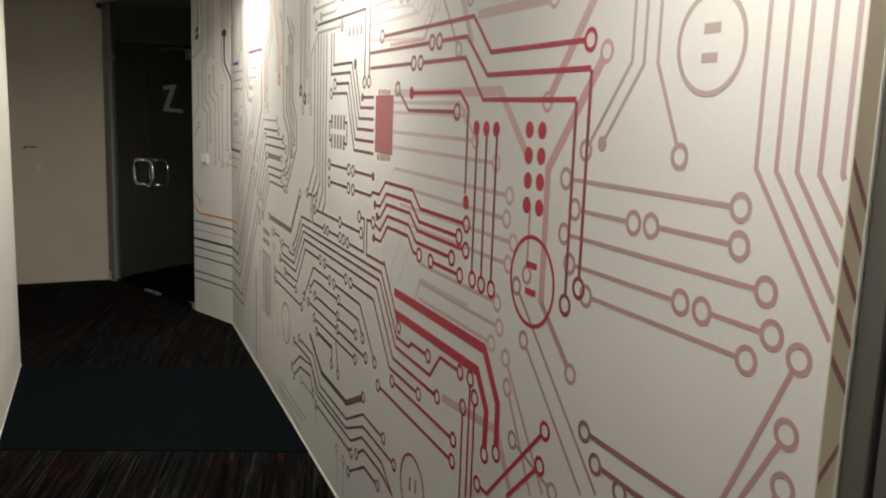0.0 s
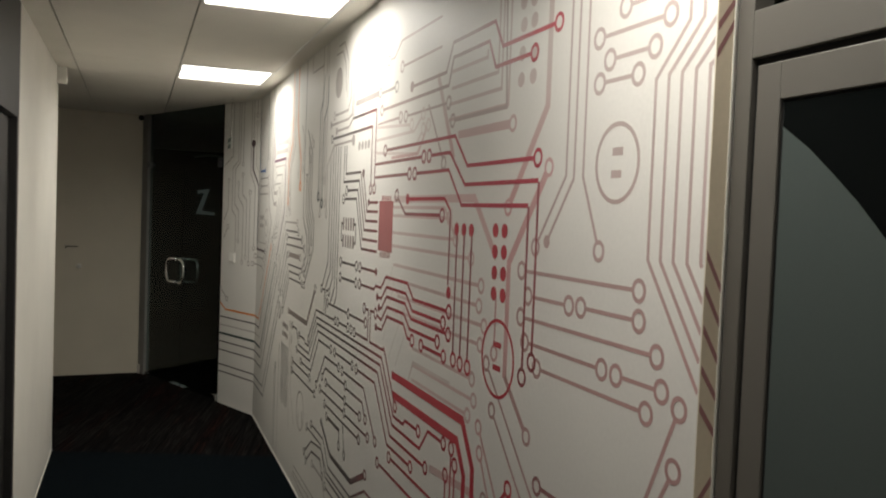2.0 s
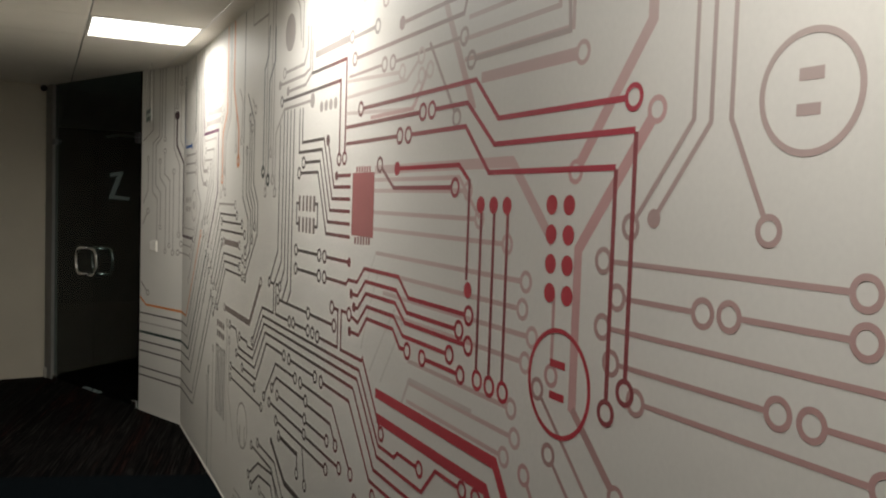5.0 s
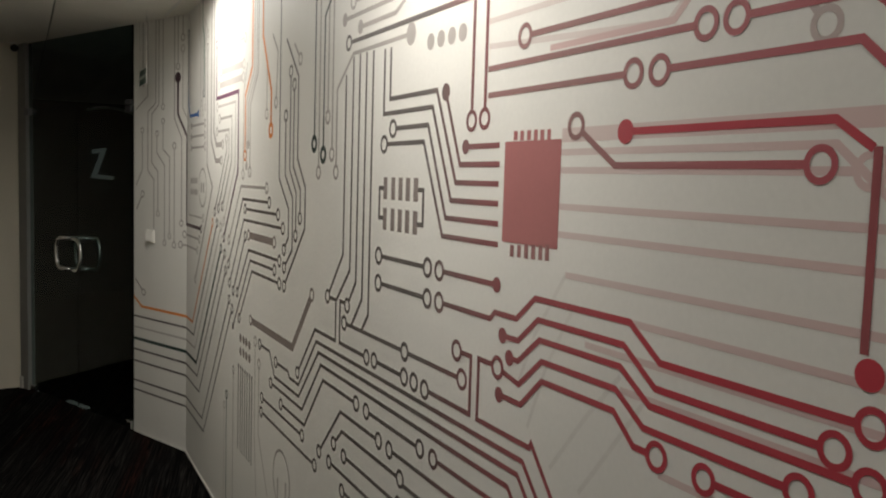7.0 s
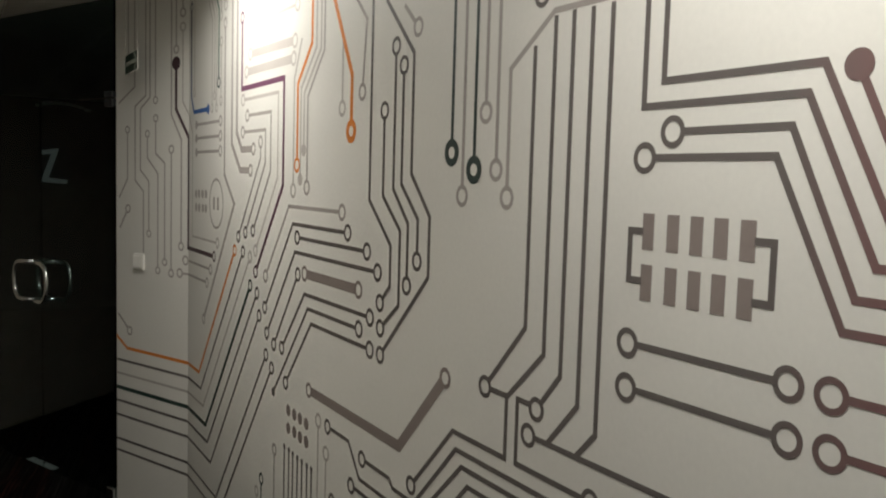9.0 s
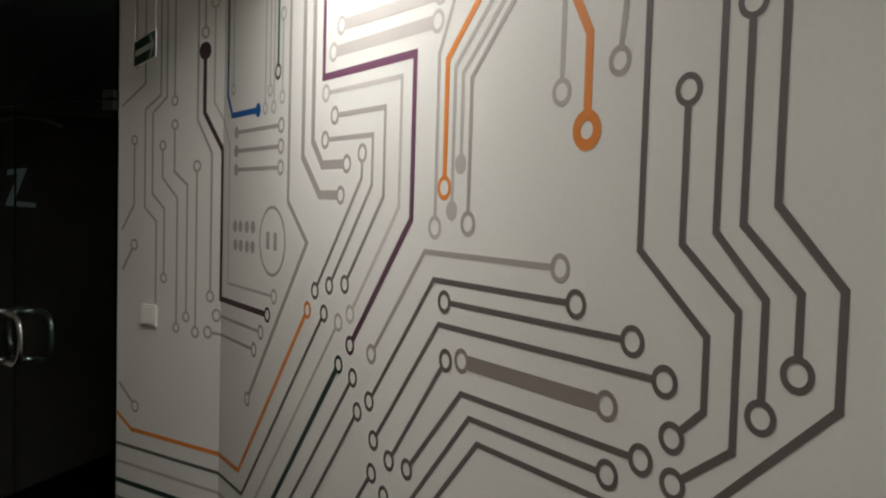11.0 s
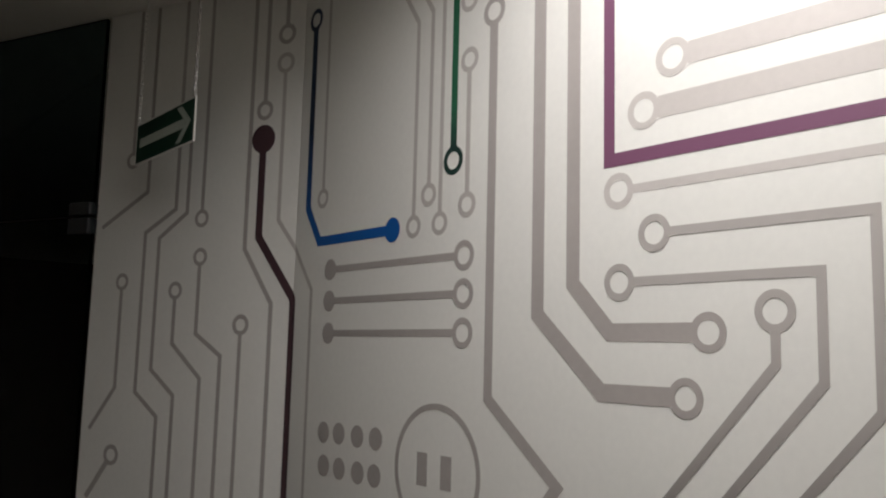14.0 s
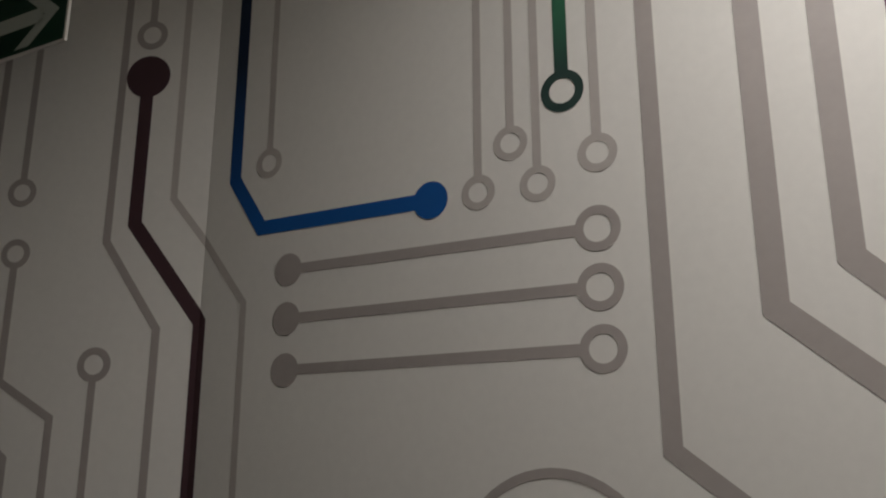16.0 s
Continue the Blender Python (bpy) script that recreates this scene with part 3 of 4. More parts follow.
trace("r", 0.0115, "O2.5", "O2.5", (2.650, 1.750), (2.538, 1.681), (2.144, 1.681))
trace("x", 0.0115, "D0.5", "T", (2.004, 1.640), (2.004, 1.238))
pad("v", 0.0195, 2.009, 1.641)
loop("v", 0.025, 0.0095, 1.998, 1.239)
trace("x", 0.0115, "D0.5", "T", (1.944, 1.641), (1.944, 1.237))
pad("v", 0.0195, 1.948, 1.641)
loop("v", 0.025, 0.0095, 1.940, 1.237)
trace("x", 0.0115, "D0.5", "T", (1.884, 1.642), (1.884, 1.237))
pad("v", 0.0195, 1.889, 1.641)
loop("v", 0.025, 0.0095, 1.880, 1.237)
pad("v", 0.0195, 1.713, 1.646)
pad("v", 0.0195, 1.653, 1.646)
pad("v", 0.0195, 1.712, 1.588)
pad("v", 0.0195, 1.652, 1.589)
pad("v", 0.0195, 1.710, 1.530)
pad("v", 0.0195, 1.652, 1.531)
pad("v", 0.0195, 1.709, 1.473)
pad("v", 0.0195, 1.649, 1.473)
loop("v", 0.108, 0.0095, 1.668, 1.300)
slab("v", 1.645, 1.330, 1.698, 1.345)
slab("v", 1.645, 1.267, 1.696, 1.282)
trace("v", 0.029, "-", "O2.5", (2.634, 1.071), (1.903, 1.074), (1.812, 0.955), (1.809, 0.824))
trace("v", 0.029, "-", "O2.5", (2.618, 0.999), (1.942, 1.003), (1.876, 0.915), (1.878, 0.793))
trace("q", 0.0092, "O2.5", "O2.5", (1.539, 1.549), (1.009, 1.549))
trace("q", 0.0092, "O2.5", "O2.5", (1.496, 1.488), (1.286, 1.488))
trace("q", 0.0092, "O2.5", "O2.5", (1.232, 1.490), (1.005, 1.490))
trace("q", 0.0092, "O2.5", "O2.5", (1.534, 1.431), (0.940, 1.431))
trace("q", 0.0092, "O2.5", "O2.5", (1.505, 1.371), (1.134, 1.371))
trace("q", 0.0092, "O2.5", "O2.5", (1.078, 1.369), (0.920, 1.369))
trace("q", 0.0092, "O2.5", "O2.5", (1.434, 1.317), (0.967, 1.317))
trace("q", 0.0102, "O2.5", "-", (0.864, 1.348), (1.040, 0.972))
trace("q", 0.0102, "O2.5", "-", (0.873, 1.233), (1.010, 0.994))
trace("q", 0.0102, "O2.5", "-", (0.869, 1.151), (0.972, 0.972))
trace("q", 0.0092, "O2.5", "-", (1.102, 2.119), (0.975, 2.119))
loop("q", 0.085, 0.0095, 1.111, 1.803)
slab("q", 1.089, 1.818, 1.129, 1.835)
slab("q", 1.092, 1.772, 1.131, 1.788)
trace("q", 0.0092, "-", "-", (0.886, 2.575), (0.886, 2.050), (0.984, 1.956), (0.984, 1.611), (0.814, 1.388))
trace("q", 0.0092, "-", "-", (0.846, 2.575), (0.846, 2.047), (0.943, 1.959), (0.943, 1.611), (0.814, 1.442))
trace("q", 0.0092, "-", "-", (0.812, 2.040), (0.903, 1.958), (0.903, 1.612), (0.812, 1.492))
trace("q", 0.0092, "-", "-", (0.810, 2.004), (0.862, 1.958), (0.862, 1.612), (0.812, 1.546))
trace("q", 0.0092, "-", "-", (0.810, 1.966), (0.823, 1.959), (0.823, 1.615), (0.819, 1.608))
trace("q", 0.0092, "O2.5", "O2.5", (1.201, 2.072), (0.946, 2.072))
trace("q", 0.0092, "O2.5", "O2.5", (1.155, 2.020), (0.992, 2.020))
trace("q", 0.0092, "O2.5", "O2.5", (1.193, 1.975), (1.046, 1.975))
trace("d", 0.0115, "T", "O2.4", (2.888, 1.274), (2.966, 1.274), (2.966, 1.143), (2.759, 1.143), (2.753, 1.153), (2.580, 0.960))
trace("d", 0.0115, "O2.4", "O2.4", (4.533, 0.940), (4.370, 0.940), (4.349, 0.921), (4.239, 0.921), (4.053, 1.109), (2.781, 1.109), (2.598, 0.920), (2.476, 0.920), (2.451, 0.939), (2.302, 0.939))
trace("d", 0.0115, "O2.4", "O2.4", (4.773, 0.964), (4.622, 0.964), (4.548, 0.880), (4.236, 0.880), (4.028, 1.077), (2.798, 1.077), (2.609, 0.884), (2.284, 0.884), (2.203, 0.964), (2.054, 0.964))
trace("d", 0.0115, "O2.4", "O2.4", (4.600, 0.844), (4.195, 0.844), (4.002, 1.041), (2.833, 1.041), (2.634, 0.837), (2.218, 0.837))
trace("d", 0.0115, "O2.5", "O2.4", (3.170, 0.991), (2.869, 0.991), (2.667, 0.793), (2.375, 0.793))
trace("d", 0.0115, "O2.5", "O2.4", (3.430, 0.934), (3.039, 0.934), (2.836, 0.759))
trace("d", 0.0115, "T", "O2.4", (3.361, 0.869), (3.055, 0.869), (2.994, 0.810))
trace("d", 0.0115, "O2.4", "O2.4", (3.773, 0.809), (3.363, 0.809))
trace("d", 0.0115, "T", "O2.4", (3.363, 0.801), (3.088, 0.801))
trace("d", 0.0115, "O2.4", "O2.4", (3.905, 0.750), (3.365, 0.750))
trace("d", 0.0115, "T", "O2.4", (3.365, 0.745), (2.949, 0.745))
trace("d", 0.0115, "O2.4", "O2.4", (3.783, 0.698), (3.092, 0.698))
trace("d", 0.018, "O2.4", "-", (3.730, 0.646), (3.453, 0.646))
trace("d", 0.0114, "-", "O2.4", (3.454, 0.658), (3.454, 0.571))
trace("d", 0.0114, "-", "O2.4", (3.388, 0.698), (3.344, 0.558))
trace("d", 0.025, "D1.6", "O2.4", (3.854, 0.590), (3.629, 0.478), (3.208, 0.478), (2.971, 0.581))
trace("d", 0.0115, "O2.4", "O2.4", (4.102, 0.514), (3.795, 0.514), (3.659, 0.408), (3.206, 0.408), (2.968, 0.513), (2.715, 0.513))
trace("d", 0.0115, "O2.4", "O2.4", (4.223, 0.470), (3.852, 0.470), (3.691, 0.369), (3.204, 0.369), (2.965, 0.464), (2.593, 0.464))
trace("d", 0.0115, "O2.4", "-", (4.278, 0.316), (4.088, 0.424), (3.829, 0.451), (3.712, 0.341), (3.135, 0.341), (2.978, 0.416), (2.729, 0.416), (2.598, 0.343))
trace("d", 0.0115, "O2.4", "O2.4", (4.222, 0.280), (4.074, 0.371), (3.851, 0.393), (3.791, 0.321))
trace("d", 0.0115, "O2.4", "O2.4", (3.723, 0.291), (3.124, 0.291))
trace("m", 0.0114, "O2.4", "-", (4.048, 0.310), (3.791, 0.310), (3.710, 0.209))
trace("d", 0.0115, "O2.4", "-", (3.051, 0.318), (2.953, 0.374), (2.727, 0.374), (2.604, 0.347))
trace("d", 0.0115, "O2.4", "O2.4", (3.162, 0.196), (2.942, 0.308), (2.770, 0.308))
trace("m", 0.0104, "O2.4", "-", (3.238, 0.214), (3.238, 0.054))
trace("m", 0.0104, "O2", "-", (3.351, 0.222), (3.328, 0.092))
trace("d", 0.0115, "O2.4", "O2.4", (2.791, 0.687), (2.089, 0.687))
trace("d", 0.0115, "O2.4", "O2.4", (2.635, 0.753), (2.086, 0.753))
trace("d", 0.011, "O2.5", "-", (2.027, 0.871), (2.027, 0.100))
trace("d", 0.011, "O2.5", "-", (1.984, 0.967), (1.984, 0.100))
trace("d", 0.011, "O2.5", "-", (1.951, 0.924), (1.951, 0.100))
loop("d", 0.115, 0.0095, 2.410, 0.459)
trace("d", 0.0115, "-", "-", (2.429, 0.488), (2.429, 0.441))
trace("d", 0.0115, "-", "-", (2.377, 0.503), (2.377, 0.455))
trace("v", 0.0115, "O2.4", "O2.4", (1.913, 0.695), (1.852, 0.695), (1.568, 0.975))
trace("v", 0.0115, "-", "O2.4", (1.740, 0.739), (1.583, 0.885))
trace("t", 0.0115, "O2.4", "-", (1.406, 1.035), (0.960, 1.035))
trace("t", 0.0115, "O2.4", "-", (1.359, 0.983), (1.060, 0.983))
loop("t", 0.025, 0.0095, 1.269, 0.963)
trace("q", 0.0092, "O2.4", "-", (1.741, 1.275), (1.349, 0.921))
trace("q", 0.0092, "O2.4", "-", (1.692, 1.154), (1.405, 0.895))
trace("s", 0.0114, "O2.4", "-", (1.780, 1.085), (1.563, 0.823))
trace("s", 0.0114, "O2.4", "-", (1.765, 1.014), (1.621, 0.796))
trace("q", 0.0092, "O2.4", "O2.4", (1.724, 0.893), (1.522, 0.848))
trace("s", 0.025, "O2.4", "-", (1.412, 1.806), (1.618, 1.564), (1.618, 1.256))
trace("q", 0.018, "-", "O2.4", (1.617, 1.262), (1.475, 1.138))
trace("s", 0.025, "-", "O2.4", (1.432, 2.575), (1.432, 2.173), (1.432, 1.955), (1.637, 1.709))
trace("S", 0.025, "-", "-", (2.691, 1.735), (1.874, 1.735), (1.705, 1.572))
trace("s", 0.025, "-", "O2.4", (2.027, 1.930), (1.629, 1.930))
trace("S", 0.0115, "-", "O2.4", (2.799, 1.673), (2.075, 1.673))
trace("S", 0.0115, "-", "O2.4", (2.799, 1.608), (2.013, 1.608))
trace("S", 0.0115, "-", "O2.4", (2.798, 1.558), (1.882, 1.558))
trace("S", 0.0115, "-", "O2.4", (2.664, 1.487), (1.800, 1.485))
trace("g", 0.0092, "-", "-", (2.664, 1.486), (2.756, 1.362), (2.806, 1.262))
trace("g", 0.0092, "-", "-", (2.636, 1.432), (2.713, 1.310), (2.770, 1.180))
trace("g", 0.0092, "-", "-", (2.500, 1.340), (2.589, 1.247), (2.690, 1.125))
trace("g", 0.0092, "-", "-", (2.440, 1.312), (2.510, 1.222), (2.600, 1.110))
trace("S", 0.0115, "-", "O2.4", (2.500, 1.431), (1.810, 1.427))
trace("S", 0.0115, "-", "O2.4", (2.598, 1.374), (1.768, 1.374))
trace("S", 0.0115, "-", "O2.4", (2.499, 1.318), (1.791, 1.318))
trace("S", 0.0115, "-", "O2.4", (2.400, 1.210), (1.842, 1.210))
trace("S", 0.0115, "-", "O2.4", (2.400, 1.151), (1.823, 1.151))
trace("S", 0.0115, "-", "O2.4", (2.400, 1.099), (1.865, 1.099))
trace("s", 0.0104, "-", "O2.4", (1.693, 1.470), (1.693, 1.311))
pad("m", 0.075, 3.687, 2.310)
trace("m", 0.025, "-", "O2.4", (3.331, 2.169), (2.929, 2.169))
trace("m", 0.0123, "T", "O2.4", (2.929, 2.164), (2.699, 2.164))
trace("q", 0.0092, "-", "O2.4", (2.948, 2.042), (2.636, 2.042))
trace("q", 0.0092, "O2.4", "O2.4", (2.572, 2.039), (2.121, 2.039))
trace("d", 0.0123, "-", "O2.4", (3.373, 2.107), (2.975, 2.107), (2.975, 1.780))
trace("d", 0.0123, "O2.4", "O2.4", (3.797, 2.042), (3.031, 2.042), (3.031, 1.778))
trace("m", 0.0123, "O2.4", "-", (3.765, 2.156), (3.477, 2.156), (3.429, 2.207), (3.429, 2.293))
trace("m", 0.0123, "D2.0", "-", (3.834, 2.114), (3.469, 2.114), (3.394, 2.129), (3.394, 2.287))
trace("m", 0.0123, "D2.0", "-", (3.705, 2.075), (3.454, 2.075), (3.368, 2.111), (3.368, 2.233))
trace("d", 0.0123, "O2.4", "O2.4", (4.384, 2.020), (4.384, 1.672), (4.302, 1.590), (4.302, 1.440))
trace("d", 0.0123, "O2.4", "O2.4", (4.341, 1.970), (4.341, 1.684), (4.253, 1.603), (4.253, 1.504))
trace("d", 0.0123, "-", "O2.4", (4.443, 2.142), (4.291, 1.994), (4.291, 1.710), (4.197, 1.612), (4.197, 1.471), (4.437, 1.244))
trace("m", 0.0114, "-", "O2.4", (4.345, 2.112), (4.274, 2.051))
trace("d", 0.011, "D1.0", "-", (5.138, 0.798), (5.138, 0.420))
trace("d", 0.011, "D1.0", "-", (5.094, 0.798), (5.094, 0.420))
trace("d", 0.011, "D1.0", "-", (5.058, 0.796), (5.058, 0.420))
trace("d", 0.011, "D1.0", "-", (5.016, 0.795), (5.016, 0.420))
trace("d", 0.011, "D1.0", "-", (4.976, 0.795), (4.976, 0.420))
trace("d", 0.011, "D1.0", "-", (4.933, 0.796), (4.933, 0.420))
trace("d", 0.011, "D1.0", "-", (4.895, 0.796), (4.895, 0.420))
trace("m", 0.01, "O2.2", "-", (5.238, 0.758), (5.238, 0.020))
trace("K", 0.011, "O2.3", "-", (5.374, 0.610), (5.374, 0.020))
trace("l", 0.009, "O2.2", "-", (5.425, 0.548), (5.425, 0.020))
trace("s", 0.0114, "-", "-", (1.737, 2.575), (1.737, 2.152), (1.737, 2.080), (2.099, 2.080))
trace("s", 0.0114, "-", "-", (1.711, 2.575), (1.711, 2.148), (1.711, 2.032), (2.120, 2.032))
trace("s", 0.0114, "-", "-", (1.663, 2.575), (1.663, 2.139), (1.663, 1.983), (2.116, 1.983))
trace("q", 0.0092, "-", "O2.4", (1.325, 2.575), (1.325, 2.150), (1.325, 1.783), (1.467, 1.612))
trace("q", 0.0092, "-", "D1.6", (1.288, 2.575), (1.288, 2.143), (1.288, 1.776), (1.408, 1.628))
trace("q", 0.0092, "-", "O2.4", (1.247, 2.575), (1.247, 2.135), (1.247, 1.778), (1.167, 1.618))
trace("d", 0.0123, "-", "O2.4", (4.520, 2.575), (4.520, 1.640), (4.391, 1.530), (4.391, 1.427), (4.445, 1.378))
trace("d", 0.0123, "O2.4", "O2.4", (4.441, 1.867), (4.441, 1.653), (4.342, 1.570), (4.342, 1.385), (4.440, 1.313))
trace("R", 0.0185, "-", "H3.3", (4.778, 2.575), (4.778, 2.205), (4.645, 1.976), (4.645, 1.823))
trace("l", 0.0114, "-", "O2.4", (4.769, 2.575), (4.769, 2.179), (4.709, 2.091), (4.709, 1.889))
trace("m", 0.0114, "-", "O2.4", (4.633, 2.185), (4.556, 2.112), (4.577, 1.924))
trace("E", 0.0115, "-", "H3.0", (4.024, 2.397), (4.042, 2.270), (4.107, 2.216), (4.107, 1.757))
trace("E", 0.0115, "-", "H3.0", (3.922, 2.377), (3.922, 2.230), (4.015, 2.154), (4.015, 1.720))
trace("m", 0.0076, "-", "-", (4.598, 0.141), (3.932, 0.141))
trace("m", 0.0076, "-", "-", (4.615, 0.102), (4.007, 0.102))
trace("m", 0.0076, "-", "-", (4.632, 0.082), (4.085, 0.041))
trace("m", 0.0104, "-", "-", (3.710, 2.492), (3.590, 2.492), (3.499, 2.393), (3.499, 2.221))
trace("m", 0.0104, "-", "-", (3.754, 2.455), (3.621, 2.455), (3.554, 2.387), (3.526, 2.252))
trace("m", 0.0104, "-", "-", (4.353, 2.557), (4.353, 2.453), (4.049, 2.453))
trace("s", 0.025, "-", "-", (2.232, 2.146), (2.060, 1.860))
trace("S", 0.025, "-", "-", (2.179, 0.848), (1.808, 0.885), (1.716, 0.748))
trace("S", 0.0114, "-", "-", (2.715, 1.705), (2.123, 1.705), (2.013, 1.611))
trace("m", 0.0114, "-", "-", (4.485, 0.504), (4.485, 0.407))
trace("m", 0.0114, "-", "-", (4.380, 0.520), (4.380, 0.426))
trace("m", 0.0096, "-", "O2", (6.936, 2.575), (6.936, 2.314), (6.936, 2.187))
trace("d", 0.0115, "O2.4", "O2.4", (2.306, 1.234), (2.083, 1.234))
trace("s", 0.0114, "-", "-", (2.740, 1.895), (2.415, 1.895), (2.363, 1.943), (2.324, 2.001))
trace("f", 0.0114, "-", "-", (2.442, 1.074), (2.386, 1.161), (2.020, 1.161))
trace("w", 0.0115, "D2", "O2.4", (2.508, 2.139), (2.152, 2.139), (2.096, 2.224), (1.769, 2.224), (1.712, 2.146), (1.390, 2.146))
trace("w", 0.0115, "O2.4", "O2.4", (2.897, 2.094), (2.126, 2.094), (2.090, 2.176), (1.807, 2.176), (1.756, 2.096), (1.515, 2.096))
trace("q", 0.0092, "O2.4", "-", (2.816, 2.280), (2.739, 2.281), (2.650, 2.330), (2.212, 2.330))
trace("q", 0.0092, "O2.4", "-", (2.637, 2.230), (2.202, 2.230))
trace("s", 0.0114, "-", "-", (2.101, 2.133), (1.815, 2.133), (1.815, 2.155))
trace("f", 0.0114, "-", "O2.4", (2.968, 2.030), (2.499, 2.003))
trace("f", 0.0114, "-", "O2.4", (2.970, 1.977), (2.465, 1.977), (2.370, 2.029))
trace("f", 0.0114, "-", "O2.4", (2.427, 1.936), (2.366, 1.977))
trace("f", 0.0114, "-", "O2.4", (2.966, 1.926), (2.429, 1.894), (2.312, 1.986))
trace("q", 0.0114, "-", "O2.4", (2.317, 2.055), (2.148, 1.849))
trace("q", 0.0114, "-", "O2.4", (1.695, 2.277), (1.673, 1.978), (2.080, 1.978))
pad("s", 0.0195, 1.589, 2.237)
pad("s", 0.0195, 1.528, 2.232)
pad("s", 0.0195, 1.584, 2.178)
pad("s", 0.0195, 1.523, 2.178)
pad("s", 0.0195, 1.587, 2.105)
pad("s", 0.0195, 1.515, 2.100)
pad("s", 0.0195, 1.588, 2.038)
pad("s", 0.0195, 1.519, 2.038)
pad("h", 0.0195, 2.960, 2.386)
pad("h", 0.0195, 2.964, 2.325)
pad("h", 0.0195, 3.028, 2.330)
pad("h", 0.0195, 3.079, 2.330)
pad("h", 0.0195, 3.138, 2.330)
pad("h", 0.0195, 3.200, 2.328)
# mural traces end

# mural lines that run on round the end of the wall, onto its narrow side
for z0, z1 in ((1.632, 1.572), (1.572, 1.512), (1.503, 1.447), (1.432, 1.382), (1.365, 1.318), (1.190, 1.235), (2.022, 2.068), (1.975, 2.030)):
    bm = bmesh.new()
    h = 0.008
    bm.faces.new([bm.verts.new(c) for c in ((WALL + 0.002, 0.8098, z0 - h), (WALL + 0.034, 0.8098, z1 - h), (WALL + 0.034, 0.8098, z1 + h), (WALL + 0.002, 0.8098, z0 + h))])
    part("mural_trace", bm, INK["t"], mural_wall)

# added strip, giving the narrow side a warmer tone than the wall face
structure("trim_reveal", block(WALL + 0.0005, 0.8103, 0, WALL + 0.0342, 0.8119, HIGH - 0.004), material("cream_strip", (0.66, 0.57, 0.43), 0.5, vary=0.04, bump=0.07, bump_size=90), "thin cream strip added over the narrow side of the mural wall")
# pale bead where the narrow side meets the metal door's post
structure("trim_corner", block(WALL + 0.034, 0.8085, 0, WALL + 0.0395, 0.8118, HIGH - 0.004, 0.001), M_wall2, "thin pale bead beside the metal door post")

# ---- glass double door at the end ----
far, near = Vector(DOOR), Vector(END)
span = (near - far).length
door = thing("glass_door", "closed frameless double door of smoked glass with chrome ring handles", "glass door", (*DOOR, 0), math.degrees(math.atan2(near.y - far.y, near.x - far.x)))
half = 0.843
TOP = 2.06
part("side_post", block(0.0, -0.03, 0, 0.125, 0.03, HIGH - 0.002, 0.004), M_post, door, "grey painted side post")
part("post_foot", block(-0.004, -0.036, 0, 0.05, -0.0305, 0.09, 0.002), M_white, door, "pale worn foot of the post")
for name, x0, x1, z0, z1 in (("door_leaf", 0.130, half - 0.003, 0.012, TOP), ("door_leaf", half + 0.003, span - 0.012, 0.012, TOP), ("transom_pane", 0.130, span - 0.012, TOP + 0.006, HIGH - 0.004)):
    leaf = part(name, block(x0, -0.005, z0, x1, 0.005, z1, 0.001), M_glass, door)
    leaf.visible_shadow = False
for z in (TOP,):
    part("hinge", block(0.105, -0.034, z - 0.025, 0.175, 0.034, z + 0.025, 0.004), M_alloy, door, "polished steel patch hinge")
for z0, z1 in ((TOP - 0.042, TOP - 0.002), (TOP + 0.004, TOP + 0.036)):
    part("hinge", block(span - 0.085, -0.014, z0, span - 0.014, 0.014, z1, 0.004), M_patch, door, "dark grey metal patch hinge")
part("floor_lock", block(half - 0.22, 0.012, 0.001, half + 0.05, 0.058, 0.010, 0.002), M_plate, door, "polished steel floor plate under the meeting leaves")
part("floor_hinge", block(span - 0.07, -0.018, 0.004, span - 0.014, 0.018, 0.06, 0.004), M_steel, door, "polished steel bottom hinge")
part("floor_hinge", block(0.126, -0.02, 0.004, 0.20, 0.02, 0.05, 0.004), M_steel, door, "polished steel bottom hinge")


def bow_handle(x, way, facing):
    """A flat C of round bar on one leaf, held off the glass by its two bent ends beside the seam."""
    pts, off = [(x, facing * 0.006, 1.185), (x, facing * 0.05, 1.185), (x + way * 0.012, facing * 0.066, 1.185)], facing * 0.070
    for k in range(13):
        a = radians(90 - 15 * k)
        c, d = math.cos(a), math.sin(a)
        pts.append((x + way * (0.068 + 0.068 * max(0.0, c) ** 0.92), off, 1.08 + math.copysign(0.105 * abs(d) ** 0.85, d)))
    pts += [(x + way * 0.012, facing * 0.066, 0.975), (x, facing * 0.05, 0.975), (x, facing * 0.006, 0.975)]
    return tube(pts, 0.0125, 12)


for way in (-1, 1):
    for facing in (-1, 1):
        part("handle", bow_handle(half + way * 0.035, way, facing), M_steel, door, "polished steel bow handle")

# emblem on the far wall of the room beyond; a faint glow is added to show it
emblem = thing("wall_emblem", "dim white slanted emblem with an added glow, on the far wall past the glass door", "wall emblem", (1.03, 13.68, 1.73))
M_emblem = material("dim_glow_white", (0.5, 0.52, 0.5), 0.5, vary=0.05)
M_emblem.node_tree.nodes["Principled BSDF"].inputs["Emission Color"].default_value = (0.85, 0.9, 0.88, 1)
# added glow, so the emblem stays visible in the dark
M_emblem.node_tree.nodes["Principled BSDF"].inputs["Emission Strength"].default_value = 0.03
bm = prism([(-0.12, 0.20), (0.07, 0.23), (-0.05, -0.13), (0.16, -0.15), (0.15, -0.20), (-0.14, -0.18), (-0.02, 0.16), (-0.12, 0.14)], 0, 0.02)
bm.transform(Matrix.Rotation(radians(90), 4, "X"))
